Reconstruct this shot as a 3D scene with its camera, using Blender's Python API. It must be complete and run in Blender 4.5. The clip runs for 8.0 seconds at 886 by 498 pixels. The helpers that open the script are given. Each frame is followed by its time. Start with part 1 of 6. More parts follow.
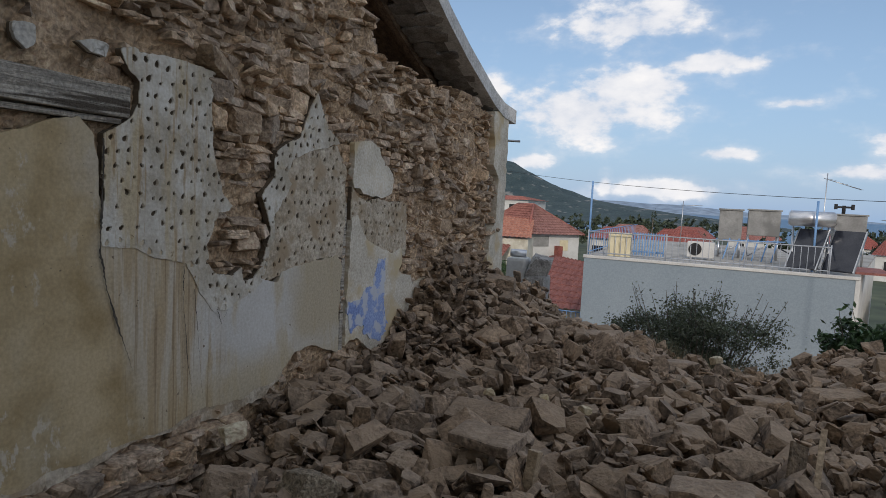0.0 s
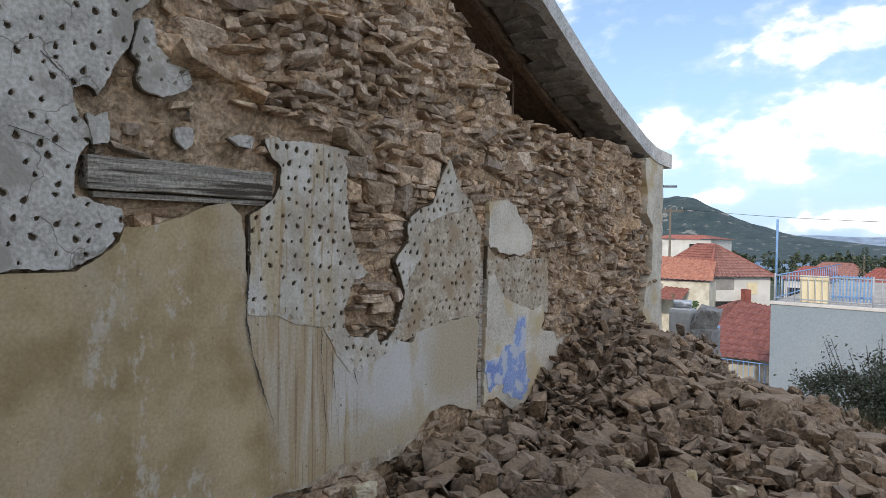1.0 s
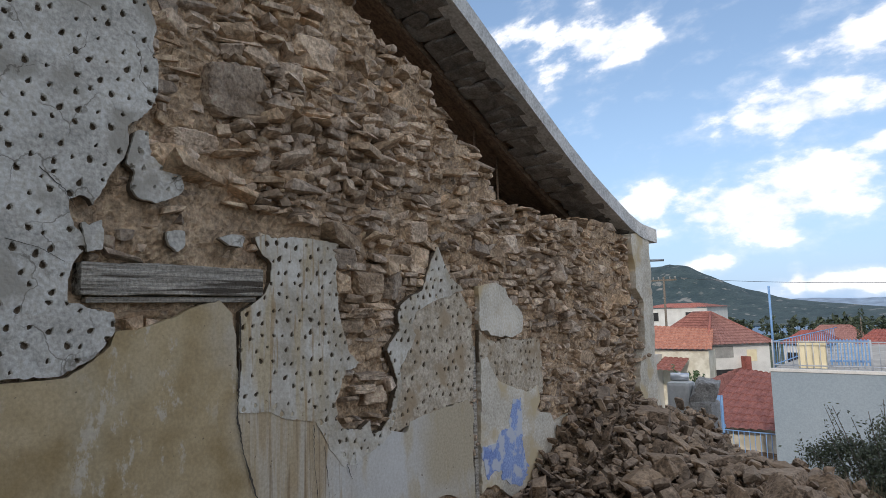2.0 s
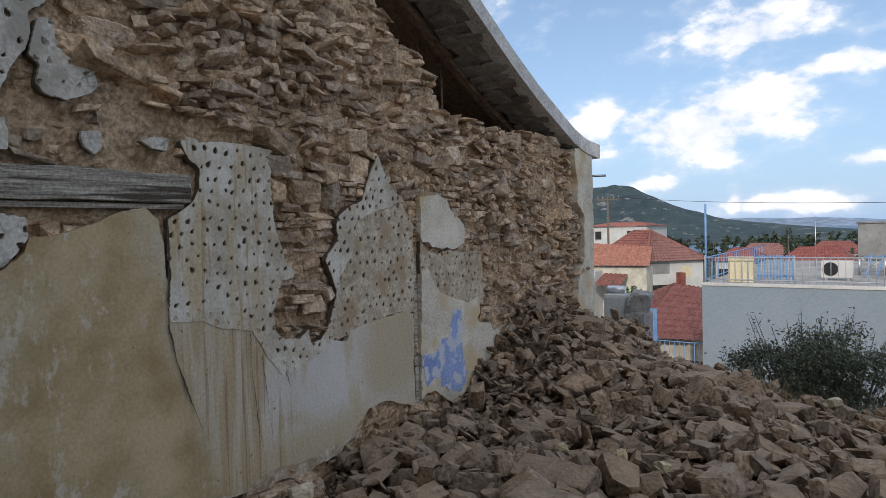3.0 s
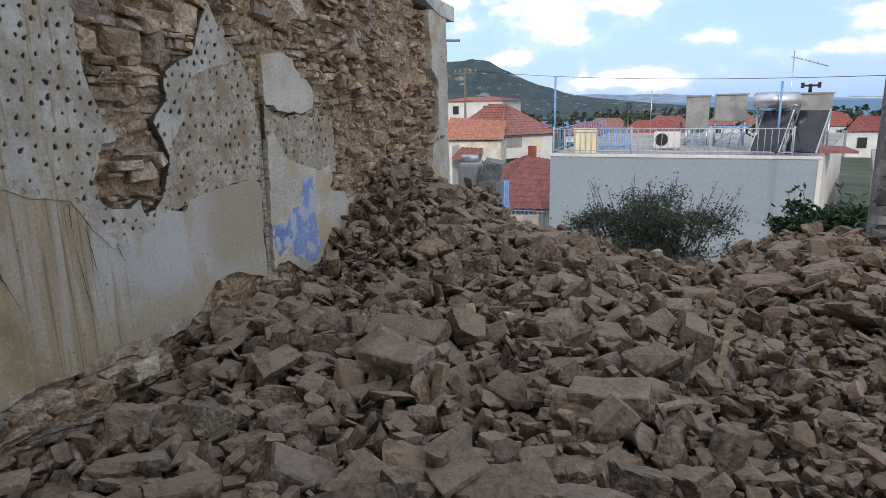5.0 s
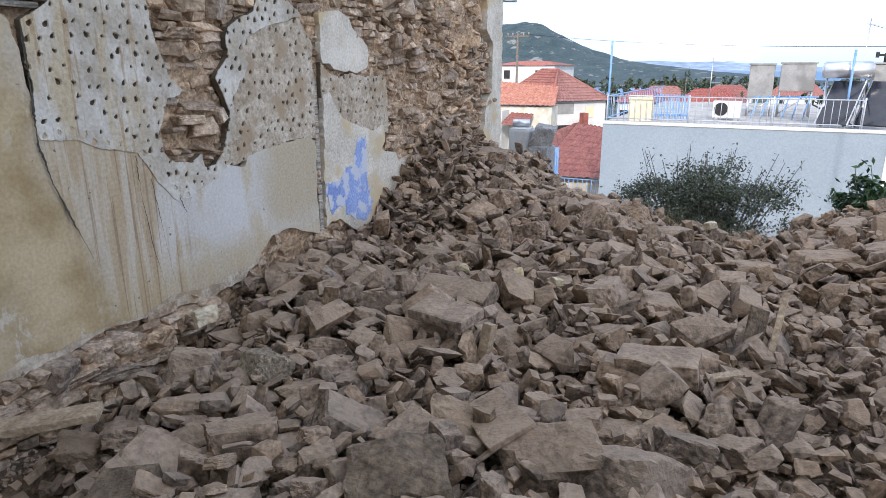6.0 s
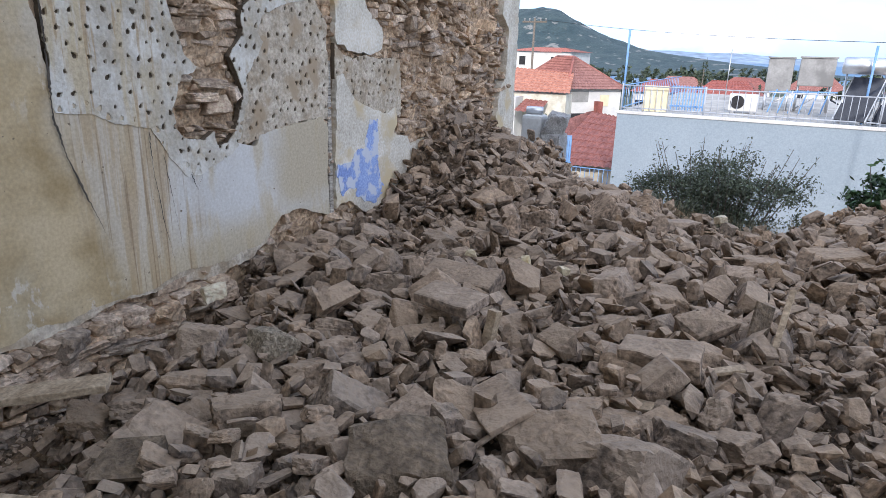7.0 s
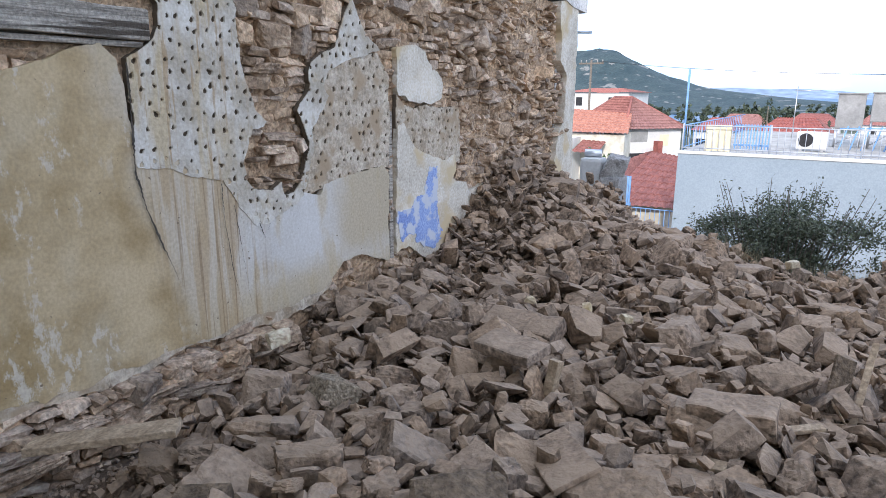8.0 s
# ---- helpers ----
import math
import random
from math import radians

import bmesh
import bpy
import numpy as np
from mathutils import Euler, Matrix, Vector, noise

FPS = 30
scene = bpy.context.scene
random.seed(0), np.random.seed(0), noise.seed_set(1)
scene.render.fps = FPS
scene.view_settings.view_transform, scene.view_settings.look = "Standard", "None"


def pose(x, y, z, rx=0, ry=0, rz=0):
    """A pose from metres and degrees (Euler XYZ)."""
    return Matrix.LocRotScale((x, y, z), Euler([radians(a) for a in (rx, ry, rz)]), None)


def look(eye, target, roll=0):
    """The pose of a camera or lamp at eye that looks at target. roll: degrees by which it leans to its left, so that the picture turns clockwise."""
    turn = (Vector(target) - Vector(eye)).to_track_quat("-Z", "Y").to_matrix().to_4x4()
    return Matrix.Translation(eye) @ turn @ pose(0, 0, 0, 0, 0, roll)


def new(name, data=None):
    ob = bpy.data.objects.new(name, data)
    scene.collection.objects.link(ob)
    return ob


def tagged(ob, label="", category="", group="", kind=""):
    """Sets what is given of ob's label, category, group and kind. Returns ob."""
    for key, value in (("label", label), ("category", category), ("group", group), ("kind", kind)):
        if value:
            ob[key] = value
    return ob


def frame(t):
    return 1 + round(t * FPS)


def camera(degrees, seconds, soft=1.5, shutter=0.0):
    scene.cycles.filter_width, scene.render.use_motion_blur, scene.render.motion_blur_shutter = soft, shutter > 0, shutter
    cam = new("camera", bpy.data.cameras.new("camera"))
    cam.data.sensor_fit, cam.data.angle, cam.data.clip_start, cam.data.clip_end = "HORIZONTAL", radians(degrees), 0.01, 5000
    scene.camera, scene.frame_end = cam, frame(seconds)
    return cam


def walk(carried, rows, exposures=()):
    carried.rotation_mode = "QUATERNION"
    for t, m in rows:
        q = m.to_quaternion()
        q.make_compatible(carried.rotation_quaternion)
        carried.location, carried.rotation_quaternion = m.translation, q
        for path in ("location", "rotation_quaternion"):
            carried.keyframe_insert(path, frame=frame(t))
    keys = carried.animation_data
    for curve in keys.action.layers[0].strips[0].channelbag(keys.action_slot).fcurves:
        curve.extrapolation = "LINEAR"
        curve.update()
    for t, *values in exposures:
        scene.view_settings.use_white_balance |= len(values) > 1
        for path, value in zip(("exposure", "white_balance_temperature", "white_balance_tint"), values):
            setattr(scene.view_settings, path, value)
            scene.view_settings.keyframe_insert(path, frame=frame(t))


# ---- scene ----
cam = camera(70.0, 8.0, soft=0.75)
PATH = [
    (0, (0.068, -0.031, 1.395), (-0.759, 1.783, 1.235), 2.9),
    (0.5, (0.180, 0.095, 1.517), (-1.071, 1.649, 1.366), 2.2),
    (1, (0.317, 0.125, 1.525), (-0.974, 1.651, 1.485), 0.9),
    (1.5, (0.386, 0.113, 1.573), (-0.889, 1.646, 1.729), -1.3),
    (1.7, (0.397, 0.095, 1.582), (-0.873, 1.626, 1.791), -1.6),
    (2.8, (0.396, 0.145, 1.567), (-0.852, 1.705, 1.657), -0.9),
    (3, (0.409, 0.178, 1.522), (-0.746, 1.81, 1.468), -1.4),
    (3.5, (0.396, 0.245, 1.486), (-0.477, 2.031, 1.266), -1.4),
    (4, (0.41, 0.255, 1.463), (-0.331, 2.092, 1.185), -1.0),
    (4.5, (0.416, 0.266, 1.456), (-0.343, 2.094, 1.168), -1.0),
    (5, (0.423, 0.269, 1.422), (-0.335, 2.064, 0.975), -1.2),
    (5.2, (0.419, 0.28, 1.418), (-0.361, 2.05, 0.908), -1.0),
    (6.3, (0.399, 0.209, 1.405), (-0.563, 1.864, 0.825), -0.4),
    (6.5, (0.402, 0.208, 1.407), (-0.628, 1.809, 0.793), -1.3),
    (7, (0.412, 0.215, 1.414), (-0.48, 1.902, 0.817), 1.6),
    (7.5, (0.409, 0.202, 1.423), (-0.482, 1.903, 0.861), 0.8),
    (8, (0.397, 0.205, 1.457), (-0.668, 1.829, 0.98), 0.2),
]
walk(cam, [(t, look(eye, target, roll)) for t, eye, target, roll in PATH],
     [(0, 0.12, 6850, 12), (0.5, 0.5, 6850, 12), (1, 0.8, 6800, 12), (1.7, 0.6, 6750, 12), (2.8, 0.5, 6750, 12), (3.0, 0.42, 6750, 12), (3.5, 0.3, 6800, 12), (4.0, 0.2, 6800, 12),
      (4.5, 0.13, 6800, 12), (5.0, 0.65, 6600, 13), (5.2, 1.0, 6600, 13), (6.3, 1.5, 6350, 15), (6.5, 1.48, 6350, 15), (7.5, 1.42, 6200, 15), (8, 1.55, 6200, 15)])

# ---- world, sun, exposure ----
SUN_ELEV, SUN_HEAD = 26.0, 163.0      # degrees; heading clockwise from +y
CLOUD_SHIFT = (2.35, 0.55, 0.0)
world = bpy.data.worlds.new("sky")
scene.world = world
world.use_nodes = True
wn, wl = world.node_tree.nodes, world.node_tree.links
wn.clear()


def wnode(kind, **kw):
    n = wn.new(kind)
    for k, v in kw.items():
        n.inputs[k].default_value = v
    return n


sky = wn.new("ShaderNodeTexSky")
sky.sky_type, sky.sun_disc = "NISHITA", False
sky.sun_elevation, sky.sun_rotation = radians(SUN_ELEV), radians(SUN_HEAD)
sky.altitude, sky.air_density, sky.dust_density, sky.ozone_density = 50, 1.0, 0.6, 1.5
coord = wn.new("ShaderNodeTexCoord")
sep = wn.new("ShaderNodeSeparateXYZ")
wl.new(coord.outputs["Generated"], sep.inputs[0])
# clouds lie in a flat layer: direction divided by its height
lift = wn.new("ShaderNodeMath"); lift.operation = "ADD"; lift.inputs[1].default_value = 0.42
wl.new(sep.outputs["Z"], lift.inputs[0])
flat = wn.new("ShaderNodeVectorMath"); flat.operation = "DIVIDE"
wl.new(coord.outputs["Generated"], flat.inputs[0])
wl.new(lift.outputs[0], flat.inputs[1])
shift = wn.new("ShaderNodeMapping")
shift.inputs["Location"].default_value = CLOUD_SHIFT
shift.inputs["Scale"].default_value = (1.0, 1.0, 2.2)
wl.new(flat.outputs[0], shift.inputs["Vector"])
big = wnode("ShaderNodeTexNoise", Scale=2.3, Detail=10.0, Roughness=0.52)
wl.new(shift.outputs[0], big.inputs["Vector"])


def wmath(op, a, b=0.0):
    n = wn.new("ShaderNodeMath"); n.operation = op
    for k, v in enumerate((a, b)):
        if isinstance(v, (int, float)):
            n.inputs[k].default_value = v
        else:
            wl.new(v, n.inputs[k])
    return n.outputs[0]


def wramp(v, lo, hi, a=0.0, b=1.0):
    n = wn.new("ShaderNodeMapRange"); n.interpolation_type = "SMOOTHSTEP"
    for k, q in (("From Min", lo), ("From Max", hi), ("To Min", a), ("To Max", b)):
        n.inputs[k].default_value = q
    wl.new(v, n.inputs["Value"])
    return n.outputs[0]


# cumulus over the bay: bearing and height (as tangents) and half-widths of each bank
BANKS = [(-0.231, 0.148, 0.15, 0.05), (-0.162, 0.18, 0.11, 0.035), (-0.043, 0.215, 0.085, 0.018), (-0.1, 0.03, 0.1, 0.014), (0.198, 0.105, 0.045, 0.017), (0.072, 0.155, 0.032, 0.008), (-0.02, 0.084, 0.048, 0.009), (-0.315, 0.066, 0.05, 0.012),
         (-0.396, 0.175, 0.05, 0.035), (-0.186, 0.034, 0.013, 0.017), (-0.165, 0.277, 0.12, 0.042), (-0.47, 0.46, 0.12, 0.056), (-0.092, 0.366, 0.07, 0.04), (-0.615, 0.529, 0.072, 0.033), (0.15, 0.062, 0.08, 0.012)]
ahead = wmath("MAXIMUM", sep.outputs["Y"], 0.08)
bear, rise = wmath("DIVIDE", sep.outputs["X"], ahead), wmath("DIVIDE", sep.outputs["Z"], ahead)
both = wn.new("ShaderNodeCombineXYZ")
wl.new(bear, both.inputs[0]); wl.new(rise, both.inputs[1])
stretchy = wn.new("ShaderNodeMapping"); stretchy.inputs["Scale"].default_value = (1.0, 1.7, 1.0)
wl.new(both.outputs[0], stretchy.inputs["Vector"])
puff = wnode("ShaderNodeTexNoise", Scale=11.0, Detail=9.0, Roughness=0.56)
wl.new(stretchy.outputs[0], puff.inputs["Vector"])
bank_sum = 0.0
for bu, bv, ru, rv in BANKS:
    du = wmath("DIVIDE", wmath("SUBTRACT", bear, bu), ru)
    dv = wmath("DIVIDE", wmath("SUBTRACT", rise, bv), rv)
    far_off = wmath("SQRT", wmath("ADD", wmath("MULTIPLY", du, du), wmath("MULTIPLY", dv, dv)))
    bank_sum = wmath("MAXIMUM", bank_sum, wmath("SUBTRACT", 1.0, wmath("MULTIPLY", far_off, 0.5)))
billow = wmath("ADD", bank_sum, wmath("MULTIPLY", wmath("SUBTRACT", puff.outputs["Fac"], 0.5), 2.1))
banks = wramp(billow, 0.42, 0.82)
wisps = wramp(wmath("ADD", wmath("MULTIPLY", bank_sum, 0.35), puff.outputs["Fac"]), 0.54, 0.95, 0.0, 0.6)
banks = wmath("MAXIMUM", banks, wisps)
# unseen rest of the sky: denser cloud added to whiten the ambient light
front = wramp(sep.outputs["Y"], 0.35, 0.6)
cover_out = wmath("ADD", wmath("MULTIPLY", banks, front), wmath("MULTIPLY", wramp(big.outputs["Fac"], 0.4, 0.5), wmath("SUBTRACT", 1.0, front)))
shade = wn.new("ShaderNodeValToRGB")
shade.color_ramp.elements[0].position, shade.color_ramp.elements[1].position = 0.4, 0.7
shade.color_ramp.elements[0].color, shade.color_ramp.elements[1].color = (5.9, 6.5, 7.5, 1), (8.2, 8.4, 8.7, 1)
wl.new(puff.outputs["Fac"], shade.inputs["Fac"])
# sea haze: the sky pales to a soft blue towards the horizon
hazy = wn.new("ShaderNodeMapRange")
hazy.inputs["From Min"].default_value, hazy.inputs["From Max"].default_value = 0.0, 0.32
hazy.inputs["To Min"].default_value, hazy.inputs["To Max"].default_value = 0.85, 0.25
wl.new(sep.outputs["Z"], hazy.inputs["Value"])
pale = wn.new("ShaderNodeMix"); pale.data_type = "RGBA"
wl.new(hazy.outputs[0], pale.inputs["Factor"])
wl.new(sky.outputs[0], pale.inputs[6])
pale.inputs[7].default_value = (2.3, 3.9, 6.5, 1)
mixc = wn.new("ShaderNodeMix"); mixc.data_type = "RGBA"
wl.new(cover_out, mixc.inputs["Factor"])
wl.new(pale.outputs[2], mixc.inputs[6])
wl.new(shade.outputs["Color"], mixc.inputs[7])
bg = wnode("ShaderNodeBackground", Strength=0.105)
wl.new(mixc.outputs[2], bg.inputs["Color"])
wout = wn.new("ShaderNodeOutputWorld")
wl.new(bg.outputs[0], wout.inputs["Surface"])

sun_data = bpy.data.lights.new("sun", "SUN")
sun_data.energy, sun_data.angle, sun_data.color = 1.45, radians(1.5), (1.0, 0.93, 0.84)
sun = new("sun", sun_data)
_h, _e = radians(SUN_HEAD), radians(SUN_ELEV)
sun.matrix_world = look((math.sin(_h) * math.cos(_e) * 60, math.cos(_h) * math.cos(_e) * 60, math.sin(_e) * 60), (0, 0, 0))


# ---- materials ----
def material(name, dark, light, scale=6.0, rough=0.85, bump=0.3, fine=60.0, metal=0.0, rand=0.0, stain=None, stain_scale=1.5, stretch=(1, 1, 1), bump_dist=0.01, lo=0.35, hi=0.68, stain_at=(0.53, 0.63), grit=0.3):
    """Two-scale procedural surface: colour between dark and light by broad noise and grain, stains, bump, and a shift from piece to piece."""
    m = bpy.data.materials.new(name)
    m.use_nodes = True
    n, l = m.node_tree.nodes, m.node_tree.links
    b = n["Principled BSDF"]
    b.inputs["Roughness"].default_value, b.inputs["Metallic"].default_value = rough, metal
    geo = n.new("ShaderNodeNewGeometry")
    mp = n.new("ShaderNodeMapping")
    mp.inputs["Scale"].default_value = stretch
    l.new(geo.outputs["Position"], mp.inputs["Vector"])
    vec = mp.outputs[0]
    n1 = n.new("ShaderNodeTexNoise"); n1.inputs["Scale"].default_value, n1.inputs["Detail"].default_value, n1.inputs["Roughness"].default_value = scale, 7, 0.62
    n2 = n.new("ShaderNodeTexNoise"); n2.inputs["Scale"].default_value, n2.inputs["Detail"].default_value = fine, 5
    l.new(vec, n1.inputs["Vector"]); l.new(geo.outputs["Position"], n2.inputs["Vector"])
    ramp = n.new("ShaderNodeValToRGB")
    ramp.color_ramp.elements[0].position, ramp.color_ramp.elements[1].position = lo, hi
    ramp.color_ramp.elements[0].color, ramp.color_ramp.elements[1].color = (*dark, 1), (*light, 1)
    l.new(n1.outputs["Fac"], ramp.inputs["Fac"])
    col = ramp.outputs["Color"]
    grain = n.new("ShaderNodeMix"); grain.data_type, grain.blend_type = "RGBA", "OVERLAY"
    grain.inputs["Factor"].default_value = grit
    crisp = n.new("ShaderNodeMapRange")
    crisp.inputs["From Min"].default_value, crisp.inputs["From Max"].default_value = 0.3, 0.7
    l.new(n2.outputs["Fac"], crisp.inputs["Value"])
    l.new(col, grain.inputs[6]); l.new(crisp.outputs[0], grain.inputs[7])
    col = grain.outputs[2]
    if stain:
        n3 = n.new("ShaderNodeTexNoise"); n3.inputs["Scale"].default_value, n3.inputs["Detail"].default_value = stain_scale, 8
        off = n.new("ShaderNodeVectorMath"); off.operation = "ADD"; off.inputs[1].default_value = (7.3, 2.1, 5.5)
        l.new(vec, off.inputs[0]); l.new(off.outputs[0], n3.inputs["Vector"])
        r3 = n.new("ShaderNodeValToRGB")
        r3.color_ramp.elements[0].position, r3.color_ramp.elements[1].position = stain_at
        l.new(n3.outputs["Fac"], r3.inputs["Fac"])
        mx = n.new("ShaderNodeMix"); mx.data_type = "RGBA"
        l.new(r3.outputs["Color"], mx.inputs["Factor"]); l.new(col, mx.inputs[6])
        mx.inputs[7].default_value = (*stain, 1)
        col = mx.outputs[2]
    if rand:
        info = n.new("ShaderNodeObjectInfo")
        add = n.new("ShaderNodeMath"); add.operation = "ADD"
        l.new(info.outputs["Random"], add.inputs[0]); l.new(geo.outputs["Random Per Island"], add.inputs[1])
        wrap = n.new("ShaderNodeMath"); wrap.operation = "FRACT"
        l.new(add.outputs[0], wrap.inputs[0])
        rng = n.new("ShaderNodeMapRange")
        rng.inputs["To Min"].default_value, rng.inputs["To Max"].default_value = 1 - rand, 1 + rand
        l.new(wrap.outputs[0], rng.inputs["Value"])
        hsv = n.new("ShaderNodeHueSaturation")
        l.new(rng.outputs[0], hsv.inputs["Value"]); l.new(col, hsv.inputs["Color"])
        sat = n.new("ShaderNodeMapRange")
        sat.inputs["To Min"].default_value, sat.inputs["To Max"].default_value = 0.78, 1.04
        w2 = n.new("ShaderNodeMath"); w2.operation = "MULTIPLY"; w2.inputs[1].default_value = 7.13
        w3 = n.new("ShaderNodeMath"); w3.operation = "FRACT"
        l.new(wrap.outputs[0], w2.inputs[0]); l.new(w2.outputs[0], w3.inputs[0]); l.new(w3.outputs[0], sat.inputs["Value"])
        l.new(sat.outputs[0], hsv.inputs["Saturation"])
        col = hsv.outputs[0]
    l.new(col, b.inputs["Base Color"])
    if bump:
        add = n.new("ShaderNodeMath"); add.operation = "MULTIPLY_ADD"; add.inputs[1].default_value = 0.5
        l.new(n2.outputs["Fac"], add.inputs[0]); l.new(n1.outputs["Fac"], add.inputs[2])
        bp = n.new("ShaderNodeBump"); bp.inputs["Strength"].default_value, bp.inputs["Distance"].default_value = bump, bump_dist
        l.new(add.outputs[0], bp.inputs["Height"]); l.new(bp.outputs[0], b.inputs["Normal"])
    return m


WALL_X = -2.75


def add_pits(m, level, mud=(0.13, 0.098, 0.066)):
    """Below the plaster's skin (x under level): mud mortar, with pit shade painted in."""
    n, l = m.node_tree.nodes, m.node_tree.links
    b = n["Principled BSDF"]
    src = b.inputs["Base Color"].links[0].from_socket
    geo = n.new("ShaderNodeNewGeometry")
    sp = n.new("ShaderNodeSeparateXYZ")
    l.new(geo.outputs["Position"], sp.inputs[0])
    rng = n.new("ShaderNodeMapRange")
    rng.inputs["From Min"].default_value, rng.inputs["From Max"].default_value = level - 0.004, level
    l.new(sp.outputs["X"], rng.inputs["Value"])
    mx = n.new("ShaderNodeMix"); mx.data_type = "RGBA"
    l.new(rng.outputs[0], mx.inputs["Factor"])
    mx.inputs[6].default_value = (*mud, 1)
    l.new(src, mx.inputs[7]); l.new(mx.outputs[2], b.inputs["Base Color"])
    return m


def shader_tools(name, rough=0.88):
    """A fresh material with short helpers over its nodes: noise, ramp, arithmetic and mixing."""
    m = bpy.data.materials.new(name)
    m.use_nodes = True
    n, l = m.node_tree.nodes, m.node_tree.links
    b = n["Principled BSDF"]
    b.inputs["Roughness"].default_value = rough
    geo = n.new("ShaderNodeNewGeometry")
    sp = n.new("ShaderNodeSeparateXYZ")
    l.new(geo.outputs["Position"], sp.inputs[0])

    def feed(v, sock):
        if isinstance(v, (int, float)):
            sock.default_value = v
        elif isinstance(v, tuple):
            sock.default_value = (*v, 1)
        else:
            l.new(v, sock)

    def calc(op, a, c=0.0):
        q = n.new("ShaderNodeMath"); q.operation = op
        feed(a, q.inputs[0]); feed(c, q.inputs[1])
        return q.outputs[0]

    def spots(scale, detail=6, stretch=(1, 1, 1), move=(0, 0, 0), rough_=0.55):
        mp = n.new("ShaderNodeMapping")
        mp.inputs["Scale"].default_value, mp.inputs["Location"].default_value = stretch, move
        l.new(geo.outputs["Position"], mp.inputs["Vector"])
        t = n.new("ShaderNodeTexNoise")
        t.inputs["Scale"].default_value, t.inputs["Detail"].default_value, t.inputs["Roughness"].default_value = scale, detail, rough_
        l.new(mp.outputs[0], t.inputs["Vector"])
        return t.outputs["Fac"]

    def ramp(v, lo, hi, a=0.0, c=1.0):
        q = n.new("ShaderNodeMapRange"); q.interpolation_type = "SMOOTHSTEP"
        q.inputs["From Min"].default_value, q.inputs["From Max"].default_value = lo, hi
        q.inputs["To Min"].default_value, q.inputs["To Max"].default_value = a, c
        feed(v, q.inputs["Value"])
        return q.outputs[0]

    def blend(f, a, c, mode="MIX"):
        q = n.new("ShaderNodeMix"); q.data_type, q.blend_type = "RGBA", mode
        feed(f, q.inputs["Factor"]); feed(a, q.inputs[6]); feed(c, q.inputs[7])
        return q.outputs[2]

    def finish(col, relief, strength=0.4, dist=0.01):
        l.new(col, b.inputs["Base Color"])
        u = n.new("ShaderNodeBump"); u.inputs["Strength"].default_value, u.inputs["Distance"].default_value = strength, dist
        l.new(relief, u.inputs["Height"]); l.new(u.outputs[0], b.inputs["Normal"])
        return m
    return sp.outputs["Y"], sp.outputs["Z"], calc, spots, ramp, blend, finish


